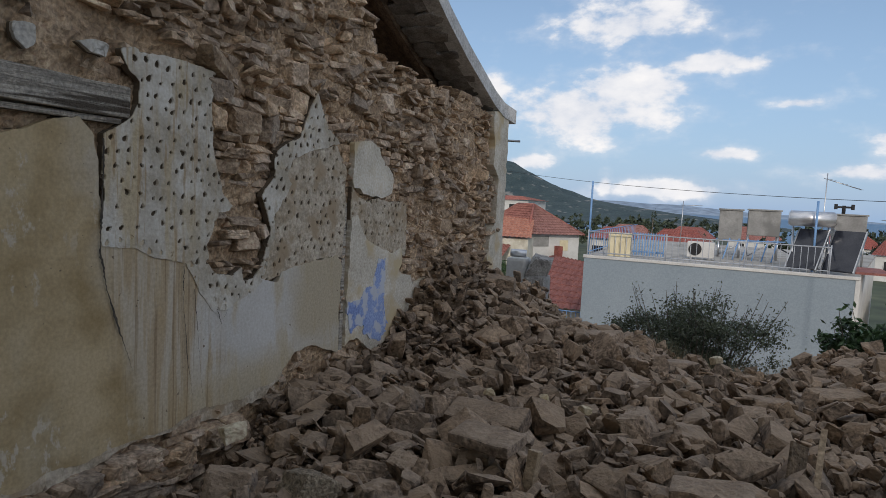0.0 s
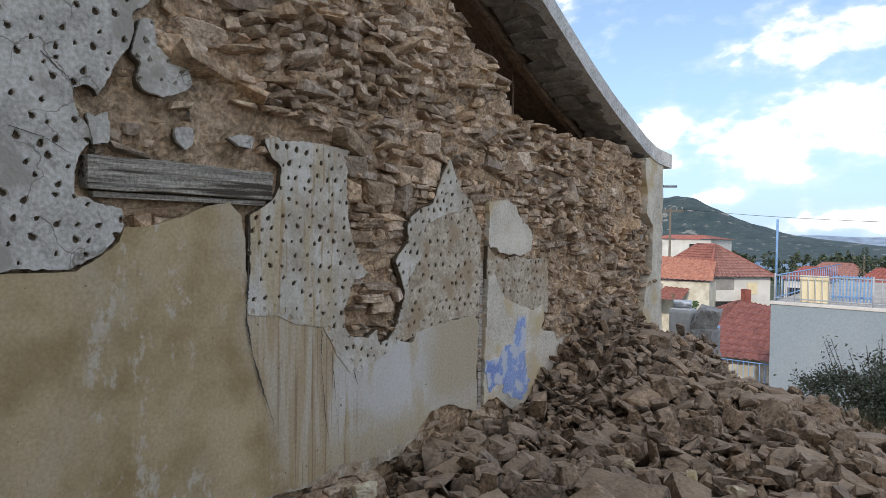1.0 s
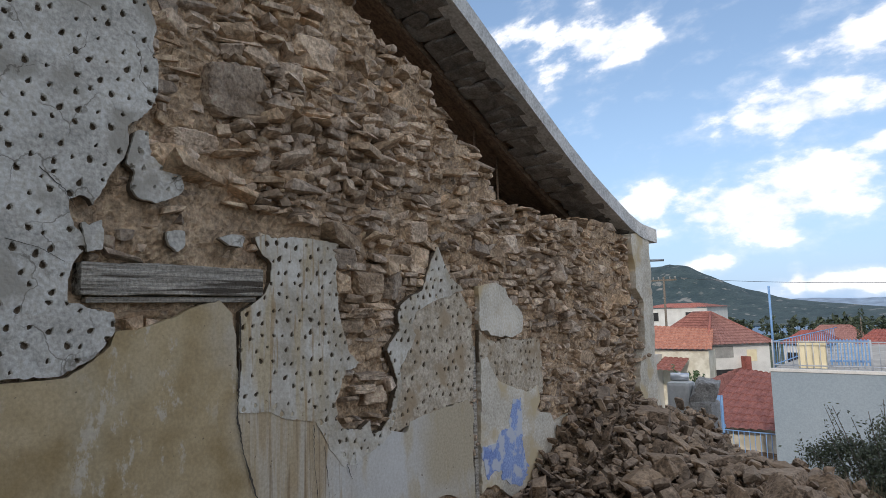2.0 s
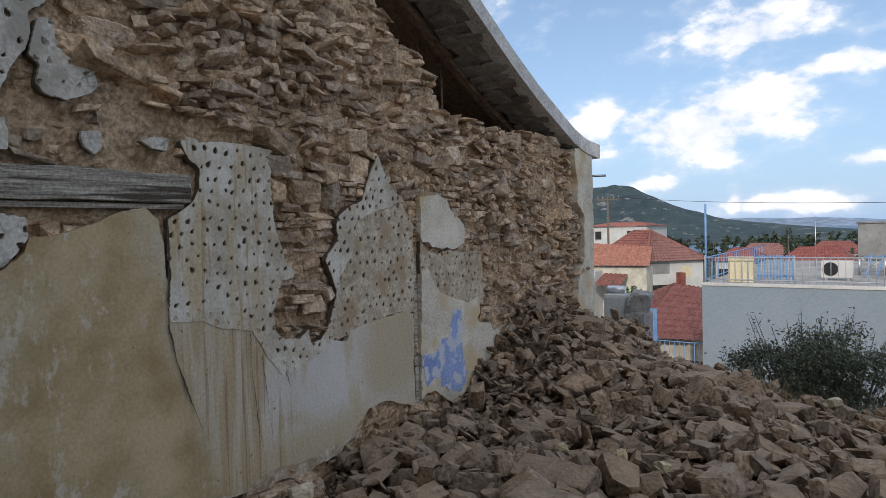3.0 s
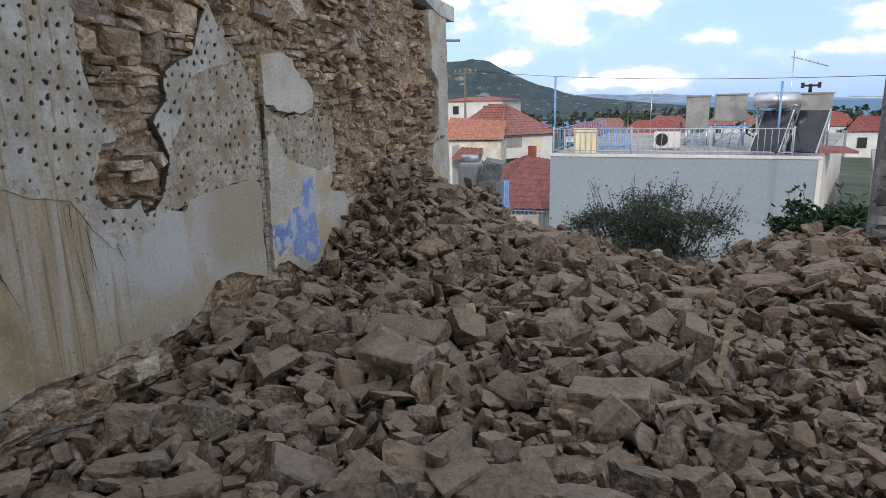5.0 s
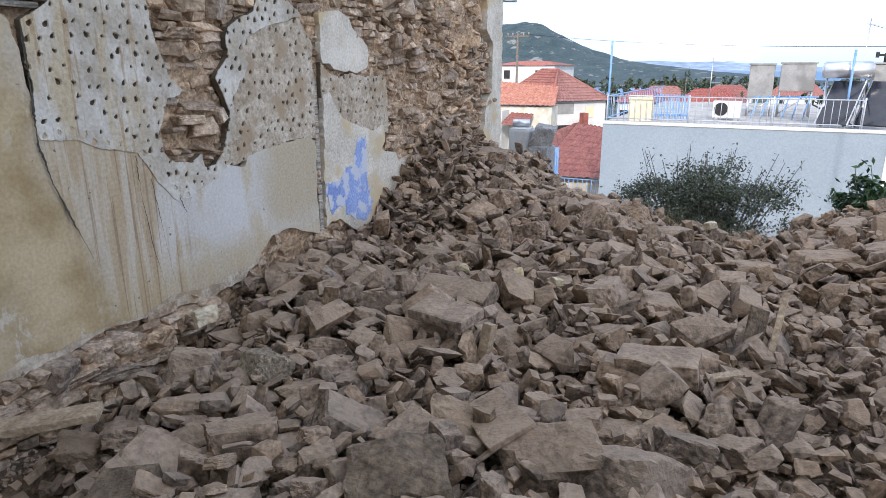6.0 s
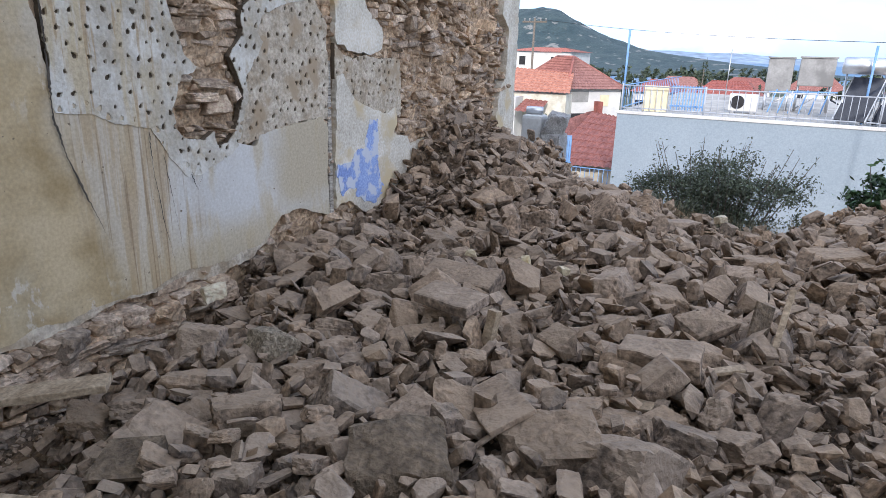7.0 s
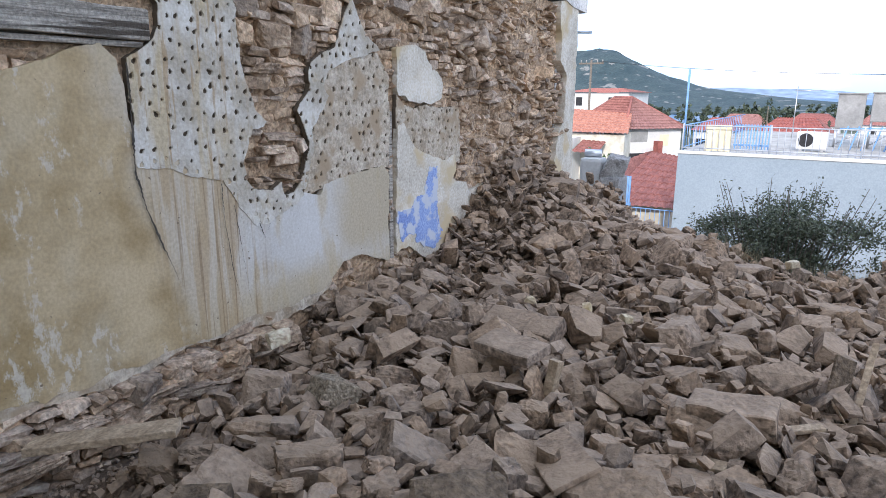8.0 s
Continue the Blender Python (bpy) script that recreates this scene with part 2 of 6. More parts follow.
def coat_material():
    """The wall's smooth coat: ochre paint, run-off streaks and bare limewash that pass into one another."""
    Y, Z, calc, spots, ramp, blend, finish = shader_tools("painted_plaster")
    wander = calc("MULTIPLY", calc("SUBTRACT", spots(3.2, 5), 0.5), 0.35)
    yy, zz = calc("ADD", Y, wander), calc("ADD", Z, wander)
    grain = spots(55, 5)
    ochre = blend(ramp(spots(2.4, 9), 0.3, 0.7), (0.335, 0.232, 0.105), (0.55, 0.425, 0.255))
    ochre = blend(ramp(spots(1.2, 6, (1, 1.6, 0.7), (3, 1, 4)), 0.5, 0.66, 0, 0.7), ochre, (0.51, 0.42, 0.28))
    ochre = blend(ramp(spots(1.0, 6, (1, 1, 1.6), (9, 2, 7)), 0.53, 0.7, 0, 0.75), ochre, (0.3, 0.2, 0.085))
    scuff = calc("MULTIPLY", ramp(spots(8, 12, (1, 1.2, 0.6), (5, 5, 1), 0.72), 0.53, 0.6), ramp(spots(2.0, 5, (1, 1, 0.7), (2, 8, 3)), 0.43, 0.56, 0, 0.85))
    ochre = blend(scuff, ochre, (0.6, 0.53, 0.42))
    lime = blend(spots(2.6, 8, (1, 1, 1), (4, 4, 4)), (0.53, 0.49, 0.43), (0.7, 0.68, 0.65))
    lime = blend(ramp(spots(3.5, 9, (1, 1.5, 0.45), (1, 7, 2)), 0.52, 0.64, 0, 0.7), lime, (0.52, 0.42, 0.27))
    tan_ = calc("MAXIMUM", calc("MULTIPLY", ramp(yy, 3.45, 3.75), ramp(zz, 0.1, 0.4)), ramp(zz, 0.42, 0.12))
    lime = blend(calc("MULTIPLY", tan_, 0.8), lime, (0.47, 0.375, 0.235))
    lime = blend(calc("MULTIPLY", ramp(yy, 2.95, 2.55), 0.6), lime, (0.52, 0.42, 0.275))
    band = calc("MULTIPLY", ramp(yy, 2.02, 2.2), ramp(yy, 2.95, 2.72))
    runs = calc("MULTIPLY", ramp(spots(1.6, 5, (1, 9, 0.5), (0, 3, 0)), 0.49, 0.6), band)
    lime = blend(calc("MULTIPLY", runs, 0.65), lime, (0.42, 0.29, 0.15))
    thin = calc("MULTIPLY", ramp(spots(2.2, 4, (1, 17, 0.35), (0, 6, 1)), 0.57, 0.62), band)
    lime = blend(calc("MULTIPLY", thin, 0.6), lime, (0.24, 0.155, 0.085))
    line = calc("ADD", yy, calc("MULTIPLY", Z, 0.28))
    col = blend(ramp(line, 2.24, 2.52), ochre, lime)
    pits = ramp(spots(26, 3, (1, 1, 1), (2, 2, 2)), 0.71, 0.74)
    col = blend(pits, col, (0.2, 0.15, 0.1))
    col = blend(0.35, col, grain, "OVERLAY")
    relief = calc("ADD", calc("MULTIPLY", grain, 0.35), calc("ADD", calc("MULTIPLY", scuff, -0.3), calc("ADD", calc("MULTIPLY", pits, -0.8), spots(6, 8))))
    return finish(col, relief, 0.5, 0.008)


def hacked_material():
    """White plaster hacked for keying, washed with ochre runs towards the older paint."""
    Y, Z, calc, spots, ramp, blend, finish = shader_tools("hacked_white_plaster")
    yy = calc("ADD", Y, calc("MULTIPLY", calc("SUBTRACT", spots(4, 5), 0.5), 0.4))
    col = blend(ramp(spots(5, 10), 0.3, 0.7), (0.43, 0.37, 0.285), (0.7, 0.66, 0.585))
    col = blend(ramp(spots(9, 9, (1, 1.4, 0.7), (6, 1, 2)), 0.54, 0.64, 0, 0.6), col, (0.47, 0.385, 0.265))
    wash = calc("MULTIPLY", ramp(spots(2.4, 8, (1, 4.5, 0.6)), 0.44, 0.62), ramp(yy, 2.85, 2.4))
    col = blend(calc("MULTIPLY", wash, 0.85), col, (0.52, 0.41, 0.25))
    drip = calc("MULTIPLY", ramp(spots(3, 5, (1, 10, 0.5), (0, 2, 5)), 0.57, 0.63), ramp(yy, 3.0, 2.5))
    col = blend(calc("MULTIPLY", drip, 0.7), col, (0.4, 0.27, 0.14))
    grain = spots(50, 5)
    col = blend(0.4, col, grain, "OVERLAY")
    return finish(col, calc("ADD", calc("MULTIPLY", grain, 0.5), spots(14, 8)), 0.7, 0.012)


def add_crazing(m):
    """Fine old cracks over a plaster."""
    n, l = m.node_tree.nodes, m.node_tree.links
    b = n["Principled BSDF"]
    src = b.inputs["Base Color"].links[0].from_socket
    geo = n.new("ShaderNodeNewGeometry")
    bend = n.new("ShaderNodeTexNoise"); bend.inputs["Scale"].default_value, bend.inputs["Detail"].default_value = 4, 6
    l.new(geo.outputs["Position"], bend.inputs["Vector"])
    push = n.new("ShaderNodeVectorMath"); push.operation = "MULTIPLY_ADD"
    push.inputs[1].default_value = (0.35, 0.35, 0.35)
    l.new(bend.outputs["Color"], push.inputs[0]); l.new(geo.outputs["Position"], push.inputs[2])
    cell = n.new("ShaderNodeTexVoronoi"); cell.feature = "DISTANCE_TO_EDGE"
    cell.inputs["Scale"].default_value = 3.6
    l.new(push.outputs[0], cell.inputs["Vector"])
    rng = n.new("ShaderNodeMapRange")
    rng.inputs["From Min"].default_value, rng.inputs["From Max"].default_value = 0.004, 0.02
    rng.inputs["To Min"].default_value, rng.inputs["To Max"].default_value = 0.75, 0.0
    l.new(cell.outputs["Distance"], rng.inputs["Value"])
    some = n.new("ShaderNodeMapRange")
    some.inputs["From Min"].default_value, some.inputs["From Max"].default_value = 0.44, 0.56
    l.new(bend.outputs["Fac"], some.inputs["Value"])
    both = n.new("ShaderNodeMath"); both.operation = "MULTIPLY"
    l.new(rng.outputs[0], both.inputs[0]); l.new(some.outputs[0], both.inputs[1])
    mx = n.new("ShaderNodeMix"); mx.data_type = "RGBA"
    l.new(both.outputs[0], mx.inputs["Factor"]); l.new(src, mx.inputs[6])
    mx.inputs[7].default_value = (0.17, 0.145, 0.11, 1)
    l.new(mx.outputs[2], b.inputs["Base Color"])
    return m


def add_dust_toplight(m):
    """Pale mortar dust in patches; upward faces also painted lighter, as if skylit."""
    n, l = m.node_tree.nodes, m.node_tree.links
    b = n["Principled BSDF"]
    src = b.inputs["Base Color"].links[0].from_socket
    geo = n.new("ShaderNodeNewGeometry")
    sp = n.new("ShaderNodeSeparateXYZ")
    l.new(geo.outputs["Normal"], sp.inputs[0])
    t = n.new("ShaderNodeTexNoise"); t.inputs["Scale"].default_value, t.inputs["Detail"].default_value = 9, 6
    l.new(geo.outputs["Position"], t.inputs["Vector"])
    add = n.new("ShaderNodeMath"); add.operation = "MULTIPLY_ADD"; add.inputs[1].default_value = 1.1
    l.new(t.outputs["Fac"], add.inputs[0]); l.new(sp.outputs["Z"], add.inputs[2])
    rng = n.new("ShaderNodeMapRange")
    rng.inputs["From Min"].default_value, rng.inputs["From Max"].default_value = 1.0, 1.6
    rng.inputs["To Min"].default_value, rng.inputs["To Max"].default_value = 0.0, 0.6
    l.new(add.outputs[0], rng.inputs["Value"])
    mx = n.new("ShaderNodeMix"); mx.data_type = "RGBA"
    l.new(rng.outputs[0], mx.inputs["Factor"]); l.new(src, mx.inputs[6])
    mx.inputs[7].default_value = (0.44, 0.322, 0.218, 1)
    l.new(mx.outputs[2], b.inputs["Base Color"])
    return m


TH = 0.03
M_stone = material("field_stone", (0.31, 0.205, 0.125), (0.66, 0.485, 0.325), scale=9, rand=0.34, bump=1.0, fine=40, bump_dist=0.025, grit=0.4)
M_rubble = add_dust_toplight(material("rubble_stone", (0.132, 0.086, 0.052), (0.365, 0.252, 0.162), scale=7, rand=0.27, bump=1.0, fine=38, bump_dist=0.025, stain=(0.31, 0.216, 0.138), stain_scale=5, grit=0.6))
M_earth = material("earth", (0.085, 0.054, 0.032), (0.26, 0.18, 0.113), scale=6, bump=1.0, fine=60, bump_dist=0.035)
M_mud = material("mud_mortar", (0.33, 0.225, 0.14), (0.62, 0.45, 0.295), scale=11, bump=1.0, fine=42, bump_dist=0.03, grit=0.4)
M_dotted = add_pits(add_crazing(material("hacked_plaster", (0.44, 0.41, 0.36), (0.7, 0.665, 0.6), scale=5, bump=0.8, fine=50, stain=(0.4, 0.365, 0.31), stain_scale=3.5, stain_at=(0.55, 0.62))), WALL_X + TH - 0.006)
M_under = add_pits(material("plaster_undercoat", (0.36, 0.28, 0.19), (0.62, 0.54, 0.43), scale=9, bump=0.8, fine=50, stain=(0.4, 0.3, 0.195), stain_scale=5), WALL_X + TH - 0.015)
M_coat = coat_material()
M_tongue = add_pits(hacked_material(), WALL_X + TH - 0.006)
M_white = material("white_plaster", (0.540, 0.480, 0.387), (0.778, 0.710, 0.598), scale=3, bump=0.2, fine=50, stain=(0.594, 0.470, 0.290), stain_scale=2.5)
M_blue = material("blue_limewash", (0.22, 0.3, 0.58), (0.36, 0.46, 0.72), scale=5, bump=0.2, fine=60, stain=(0.58, 0.6, 0.66), stain_scale=9, stain_at=(0.5, 0.56))
M_cream = material("cream_plaster", (0.475, 0.37, 0.211), (0.691, 0.61, 0.475), scale=2.2, bump=0.25, fine=45, stain=(0.497, 0.37, 0.185), stain_scale=1.6)
M_wood = material("weathered_wood", (0.24, 0.21, 0.17), (0.6, 0.54, 0.46), scale=6, bump=1.0, fine=60, stretch=(6, 0.45, 10), stain=(0.09, 0.07, 0.05), stain_scale=2.5, stain_at=(0.56, 0.62), bump_dist=0.02)
M_plank = material("plank_wood", (0.281, 0.200, 0.123), (0.497, 0.380, 0.255), scale=8, bump=0.5, fine=70, stretch=(3, 1, 5))
M_darkwood = material("roof_timber", (0.12, 0.08, 0.055), (0.29, 0.205, 0.14), scale=8, bump=0.4, stretch=(4, 0.7, 4))
M_soffit = material("soffit_stone", (0.17, 0.155, 0.14), (0.36, 0.335, 0.31), scale=8, bump=0.7, rand=0.25)
# white render with the front's blue-grey shade put into the colour
M_shadefront = material("shaded_render", (0.235, 0.29, 0.335), (0.26, 0.315, 0.36), scale=0.7, bump=0.08, fine=30, grit=0.1)
M_render = material("white_render", (0.5, 0.5, 0.49), (0.64, 0.64, 0.62), scale=1.2, bump=0.12, fine=30, grit=0.1)
M_roofrim = material("lime_rim", (0.5, 0.49, 0.47), (0.74, 0.73, 0.71), scale=5, bump=0.4, fine=40)
M_tile = material("red_roof_tile", (0.22, 0.072, 0.055), (0.35, 0.135, 0.105), scale=4, rand=0.2, bump=0.3, fine=20)
M_orange = material("orange_roof_tile", (0.27, 0.105, 0.07), (0.41, 0.185, 0.125), scale=4, rand=0.2, bump=0.3, fine=20)
M_oldtile = material("dark_red_tile", (0.2, 0.06, 0.05), (0.31, 0.1, 0.08), scale=4, rand=0.18, bump=0.3, fine=20)
# scrub colour with the distance's bluish haze mixed in
M_hill = material("hazed_hill_scrub", (0.02, 0.042, 0.048), (0.05, 0.077, 0.078), scale=0.05, bump=0.5, fine=0.3, bump_dist=3, stain=(0.2, 0.2, 0.185), stain_scale=0.06, stretch=(1, 0.6, 1.6), stain_at=(0.6, 0.66))
M_field = material("far_land", (0.03, 0.05, 0.025), (0.1, 0.11, 0.06), scale=0.05, bump=0.3, fine=0.5)
M_sea = material("sea", (0.03, 0.1, 0.2), (0.04, 0.12, 0.23), scale=0.01, rough=0.4, bump=0.1, fine=0.2)
M_leaf = material("shrub_leaf", (0.05, 0.068, 0.036), (0.125, 0.145, 0.085), scale=5, rand=0.35, bump=0, fine=30, rough=0.6)
M_leaf2 = material("fig_leaf", (0.025, 0.06, 0.018), (0.07, 0.14, 0.045), scale=5, rand=0.35, bump=0, fine=30, rough=0.5)
M_twig = material("twig_bark", (0.09, 0.075, 0.06), (0.2, 0.17, 0.14), scale=12, bump=0.5)
M_metal = material("galvanised_steel", (0.42, 0.43, 0.44), (0.6, 0.61, 0.62), scale=6, rough=0.35, metal=0.9, bump=0.1, grit=0.1)
M_rail = material("blue_paint", (0.12, 0.26, 0.5), (0.2, 0.36, 0.6), scale=5, bump=0.1, rough=0.5, grit=0.1)
M_greyrail = material("grey_paint", (0.3, 0.33, 0.38), (0.45, 0.48, 0.52), scale=5, bump=0.1, rough=0.5, grit=0.1)
M_tank = material("grey_cement", (0.2, 0.2, 0.195), (0.31, 0.31, 0.3), scale=2, bump=0.2, fine=20, stain=(0.17, 0.17, 0.165), grit=0.1)
M_panel = material("solar_glass", (0.015, 0.018, 0.028), (0.03, 0.034, 0.045), scale=3, rough=0.15, bump=0)
M_black = material("dark_opening", (0.012, 0.012, 0.014), (0.03, 0.03, 0.032), scale=3, bump=0)
M_concrete = material("concrete", (0.22, 0.21, 0.2), (0.42, 0.41, 0.39), scale=8, bump=0.7, fine=50)
M_concrete2 = material("dark_concrete", (0.12, 0.083, 0.05), (0.24, 0.172, 0.11), scale=10, bump=1.0, fine=40, bump_dist=0.03)
M_conglo = material("conglomerate", (0.2, 0.155, 0.105), (0.44, 0.36, 0.26), scale=45, bump=1.0, fine=60, bump_dist=0.02)
M_straw = material("straw", (0.2, 0.165, 0.1), (0.36, 0.3, 0.19), scale=20, bump=0)
M_crack = material("crack_dirt", (0.05, 0.04, 0.03), (0.1, 0.08, 0.06), scale=20, bump=0)
M_cream3 = material("stained_cream_wall", (0.5, 0.47, 0.38), (0.72, 0.7, 0.62), scale=2, bump=0.1, stain=(0.45, 0.42, 0.34), grit=0.1)
M_terrace = material("terrace_concrete", (0.3, 0.29, 0.265), (0.44, 0.42, 0.39), scale=1.2, bump=0.2, fine=15, stain=(0.26, 0.245, 0.22), grit=0.1)
M_steel = material("bright_steel", (0.62, 0.63, 0.65), (0.75, 0.76, 0.78), scale=4, rough=0.38, metal=0.85, bump=0.05, grit=0.1)
M_leaf3 = material("tree_leaf", (0.02, 0.035, 0.018), (0.055, 0.075, 0.04), scale=0.5, rand=0.35, bump=0, fine=5, rough=0.7)
# air haze over the far mountains is painted in as pale blue
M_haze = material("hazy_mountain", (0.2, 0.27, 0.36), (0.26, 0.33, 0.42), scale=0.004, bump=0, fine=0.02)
M_pierstone = material("grey_pier_stone", (0.2, 0.185, 0.165), (0.4, 0.38, 0.345), scale=7, rand=0.22, bump=0.8, fine=70, bump_dist=0.02, stain=(0.2, 0.18, 0.15), stain_scale=4)
M_cream2 = material("cream_wall", (0.6, 0.52, 0.34), (0.75, 0.68, 0.48), scale=2, bump=0.1, grit=0.1)


# ---- builders ----
def mesh_of(name, verts, faces, mat, smooth=False):
    me = bpy.data.meshes.new(name)
    me.from_pydata([tuple(v) for v in verts], [], [tuple(f) for f in faces])
    if mat:
        me.materials.append(mat)
    if smooth:
        me.polygons.foreach_set("use_smooth", [True] * len(me.polygons))
    me.update()
    return me


def put(name, verts, faces, mat, parent=None, label="", smooth=False):
    ob = new(name, mesh_of(name, verts, faces, mat, smooth))
    if parent:
        ob.parent = parent
    if label:
        ob["label"] = label
    return ob


def part(name, bm, mat, parent=None, label="", smooth=False):
    me = bpy.data.meshes.new(name)
    bm.to_mesh(me)
    bm.free()
    me.materials.append(mat)
    if smooth:
        me.polygons.foreach_set("use_smooth", [True] * len(me.polygons))
    ob = new(name, me)
    if parent:
        ob.parent = parent
    if label:
        ob["label"] = label
    return ob


def thing(name, place, label, category, group="", kind=""):
    ob = new(name)
    ob.location = place
    ob.empty_display_size = 0.1
    return tagged(ob, label, category, group, kind)


def box(bm, x0, x1, y0, y1, z0, z1, bevel=0.0, m=None):
    r = bmesh.ops.create_cube(bm, size=1.0)
    t = Matrix.Translation(((x0 + x1) / 2, (y0 + y1) / 2, (z0 + z1) / 2)) @ Matrix.Diagonal((x1 - x0, y1 - y0, z1 - z0, 1))
    bmesh.ops.transform(bm, matrix=(m @ t) if m else t, verts=r["verts"])
    if bevel:
        ed = list({e for v in r["verts"] for e in v.link_edges})
        bmesh.ops.bevel(bm, geom=ed, offset=bevel, segments=2, affect="EDGES", profile=0.6)
    return bm


def boxpart(name, x0, x1, y0, y1, z0, z1, mat, parent=None, label="", bevel=0.0, m=None):
    return part(name, box(bmesh.new(), x0, x1, y0, y1, z0, z1, bevel, m), mat, parent, label)


def rod(bm, a, b, r, r2=None, seg=8):
    a, b = Vector(a), Vector(b)
    d = b - a
    c = bmesh.ops.create_cone(bm, cap_ends=True, segments=seg, radius1=r, radius2=r if r2 is None else r2, depth=d.length)
    m = Matrix.Translation((a + b) / 2) @ d.to_track_quat("Z", "Y").to_matrix().to_4x4()
    bmesh.ops.transform(bm, matrix=m, verts=c["verts"])
    return bm


def rodpart(name, a, b, r, mat, parent=None, label="", r2=None, seg=8):
    return part(name, rod(bmesh.new(), a, b, r, r2, seg), mat, parent, label, True)


LATTICE = {}


def value_noise(seed, n=64):
    if seed not in LATTICE:
        LATTICE[seed] = np.random.RandomState(seed).rand(n, n)
    return LATTICE[seed]


def vnoise(u, v, seed):
    """Smooth value noise on numpy arrays."""
    g = value_noise(seed)
    n = g.shape[0]
    iu, iv = np.floor(u).astype(int), np.floor(v).astype(int)
    fu, fv = u - iu, v - iv
    fu, fv = fu * fu * (3 - 2 * fu), fv * fv * (3 - 2 * fv)
    a, b = g[iu % n, iv % n], g[(iu + 1) % n, iv % n]
    c, d = g[iu % n, (iv + 1) % n], g[(iu + 1) % n, (iv + 1) % n]
    return (a * (1 - fu) + b * fu) * (1 - fv) + (c * (1 - fu) + d * fu) * fv


def fbm(u, v, seed, octaves=4):
    t, s, w = 0.0, 1.0, 0.5
    for o in range(octaves):
        t = t + w * (vnoise(u * s, v * s, seed + o) - 0.5)
        s, w = s * 2.03, w * 0.5
    return t


def inside(poly, u, v):
    res = np.zeros(np.shape(u), bool)
    n = len(poly)
    for i in range(n):
        (x0, y0), (x1, y1) = poly[i], poly[(i + 1) % n]
        if y0 == y1:
            continue
        c = ((v < y0) != (v < y1)) & (u < (x1 - x0) * (v - y0) / (y1 - y0) + x0)
        res ^= c
    return res


def pick_marks(y, z, seed, pitch=0.085, depth=0.02):
    """Depth of a mason's pick marks: tear-shaped nicks in loose rows."""
    rs = np.random.RandomState(seed)
    jy, jz, keep = rs.rand(64, 64), rs.rand(64, 64), rs.rand(64, 64)
    out = np.zeros_like(y)
    iy, iz = np.floor(y / pitch).astype(int), np.floor(z / pitch).astype(int)
    for a in (-1, 0, 1):
        for b in (-1, 0, 1):
            ky, kz = iy + a, iz + b
            q = (ky % 64, kz % 64)
            cy = (ky + 0.5 + 0.5 * (jy[q] - 0.5) + 0.5 * (kz % 2)) * pitch
            cz = (kz + 0.5 + 0.55 * (jz[q] - 0.5)) * pitch
            size = 0.5 + 0.85 * keep[q]
            turn = 1.1 * (jy[q] + jz[q] - 1.0)
            ry, rz_ = (y - cy) * np.cos(turn) + (z - cz) * np.sin(turn), (z - cz) * np.cos(turn) - (y - cy) * np.sin(turn)
            dz = rz_ / (0.017 * size)
            dy = ry / (0.0092 * size * np.clip(1.1 - 0.75 * dz, 0.15, 2))
            d = 1 - np.sqrt(dz ** 2 + dy ** 2)
            out = np.maximum(out, np.where(keep[q] > 0.1, np.clip(d * 2.2, 0, 1), 0))
    return out * depth


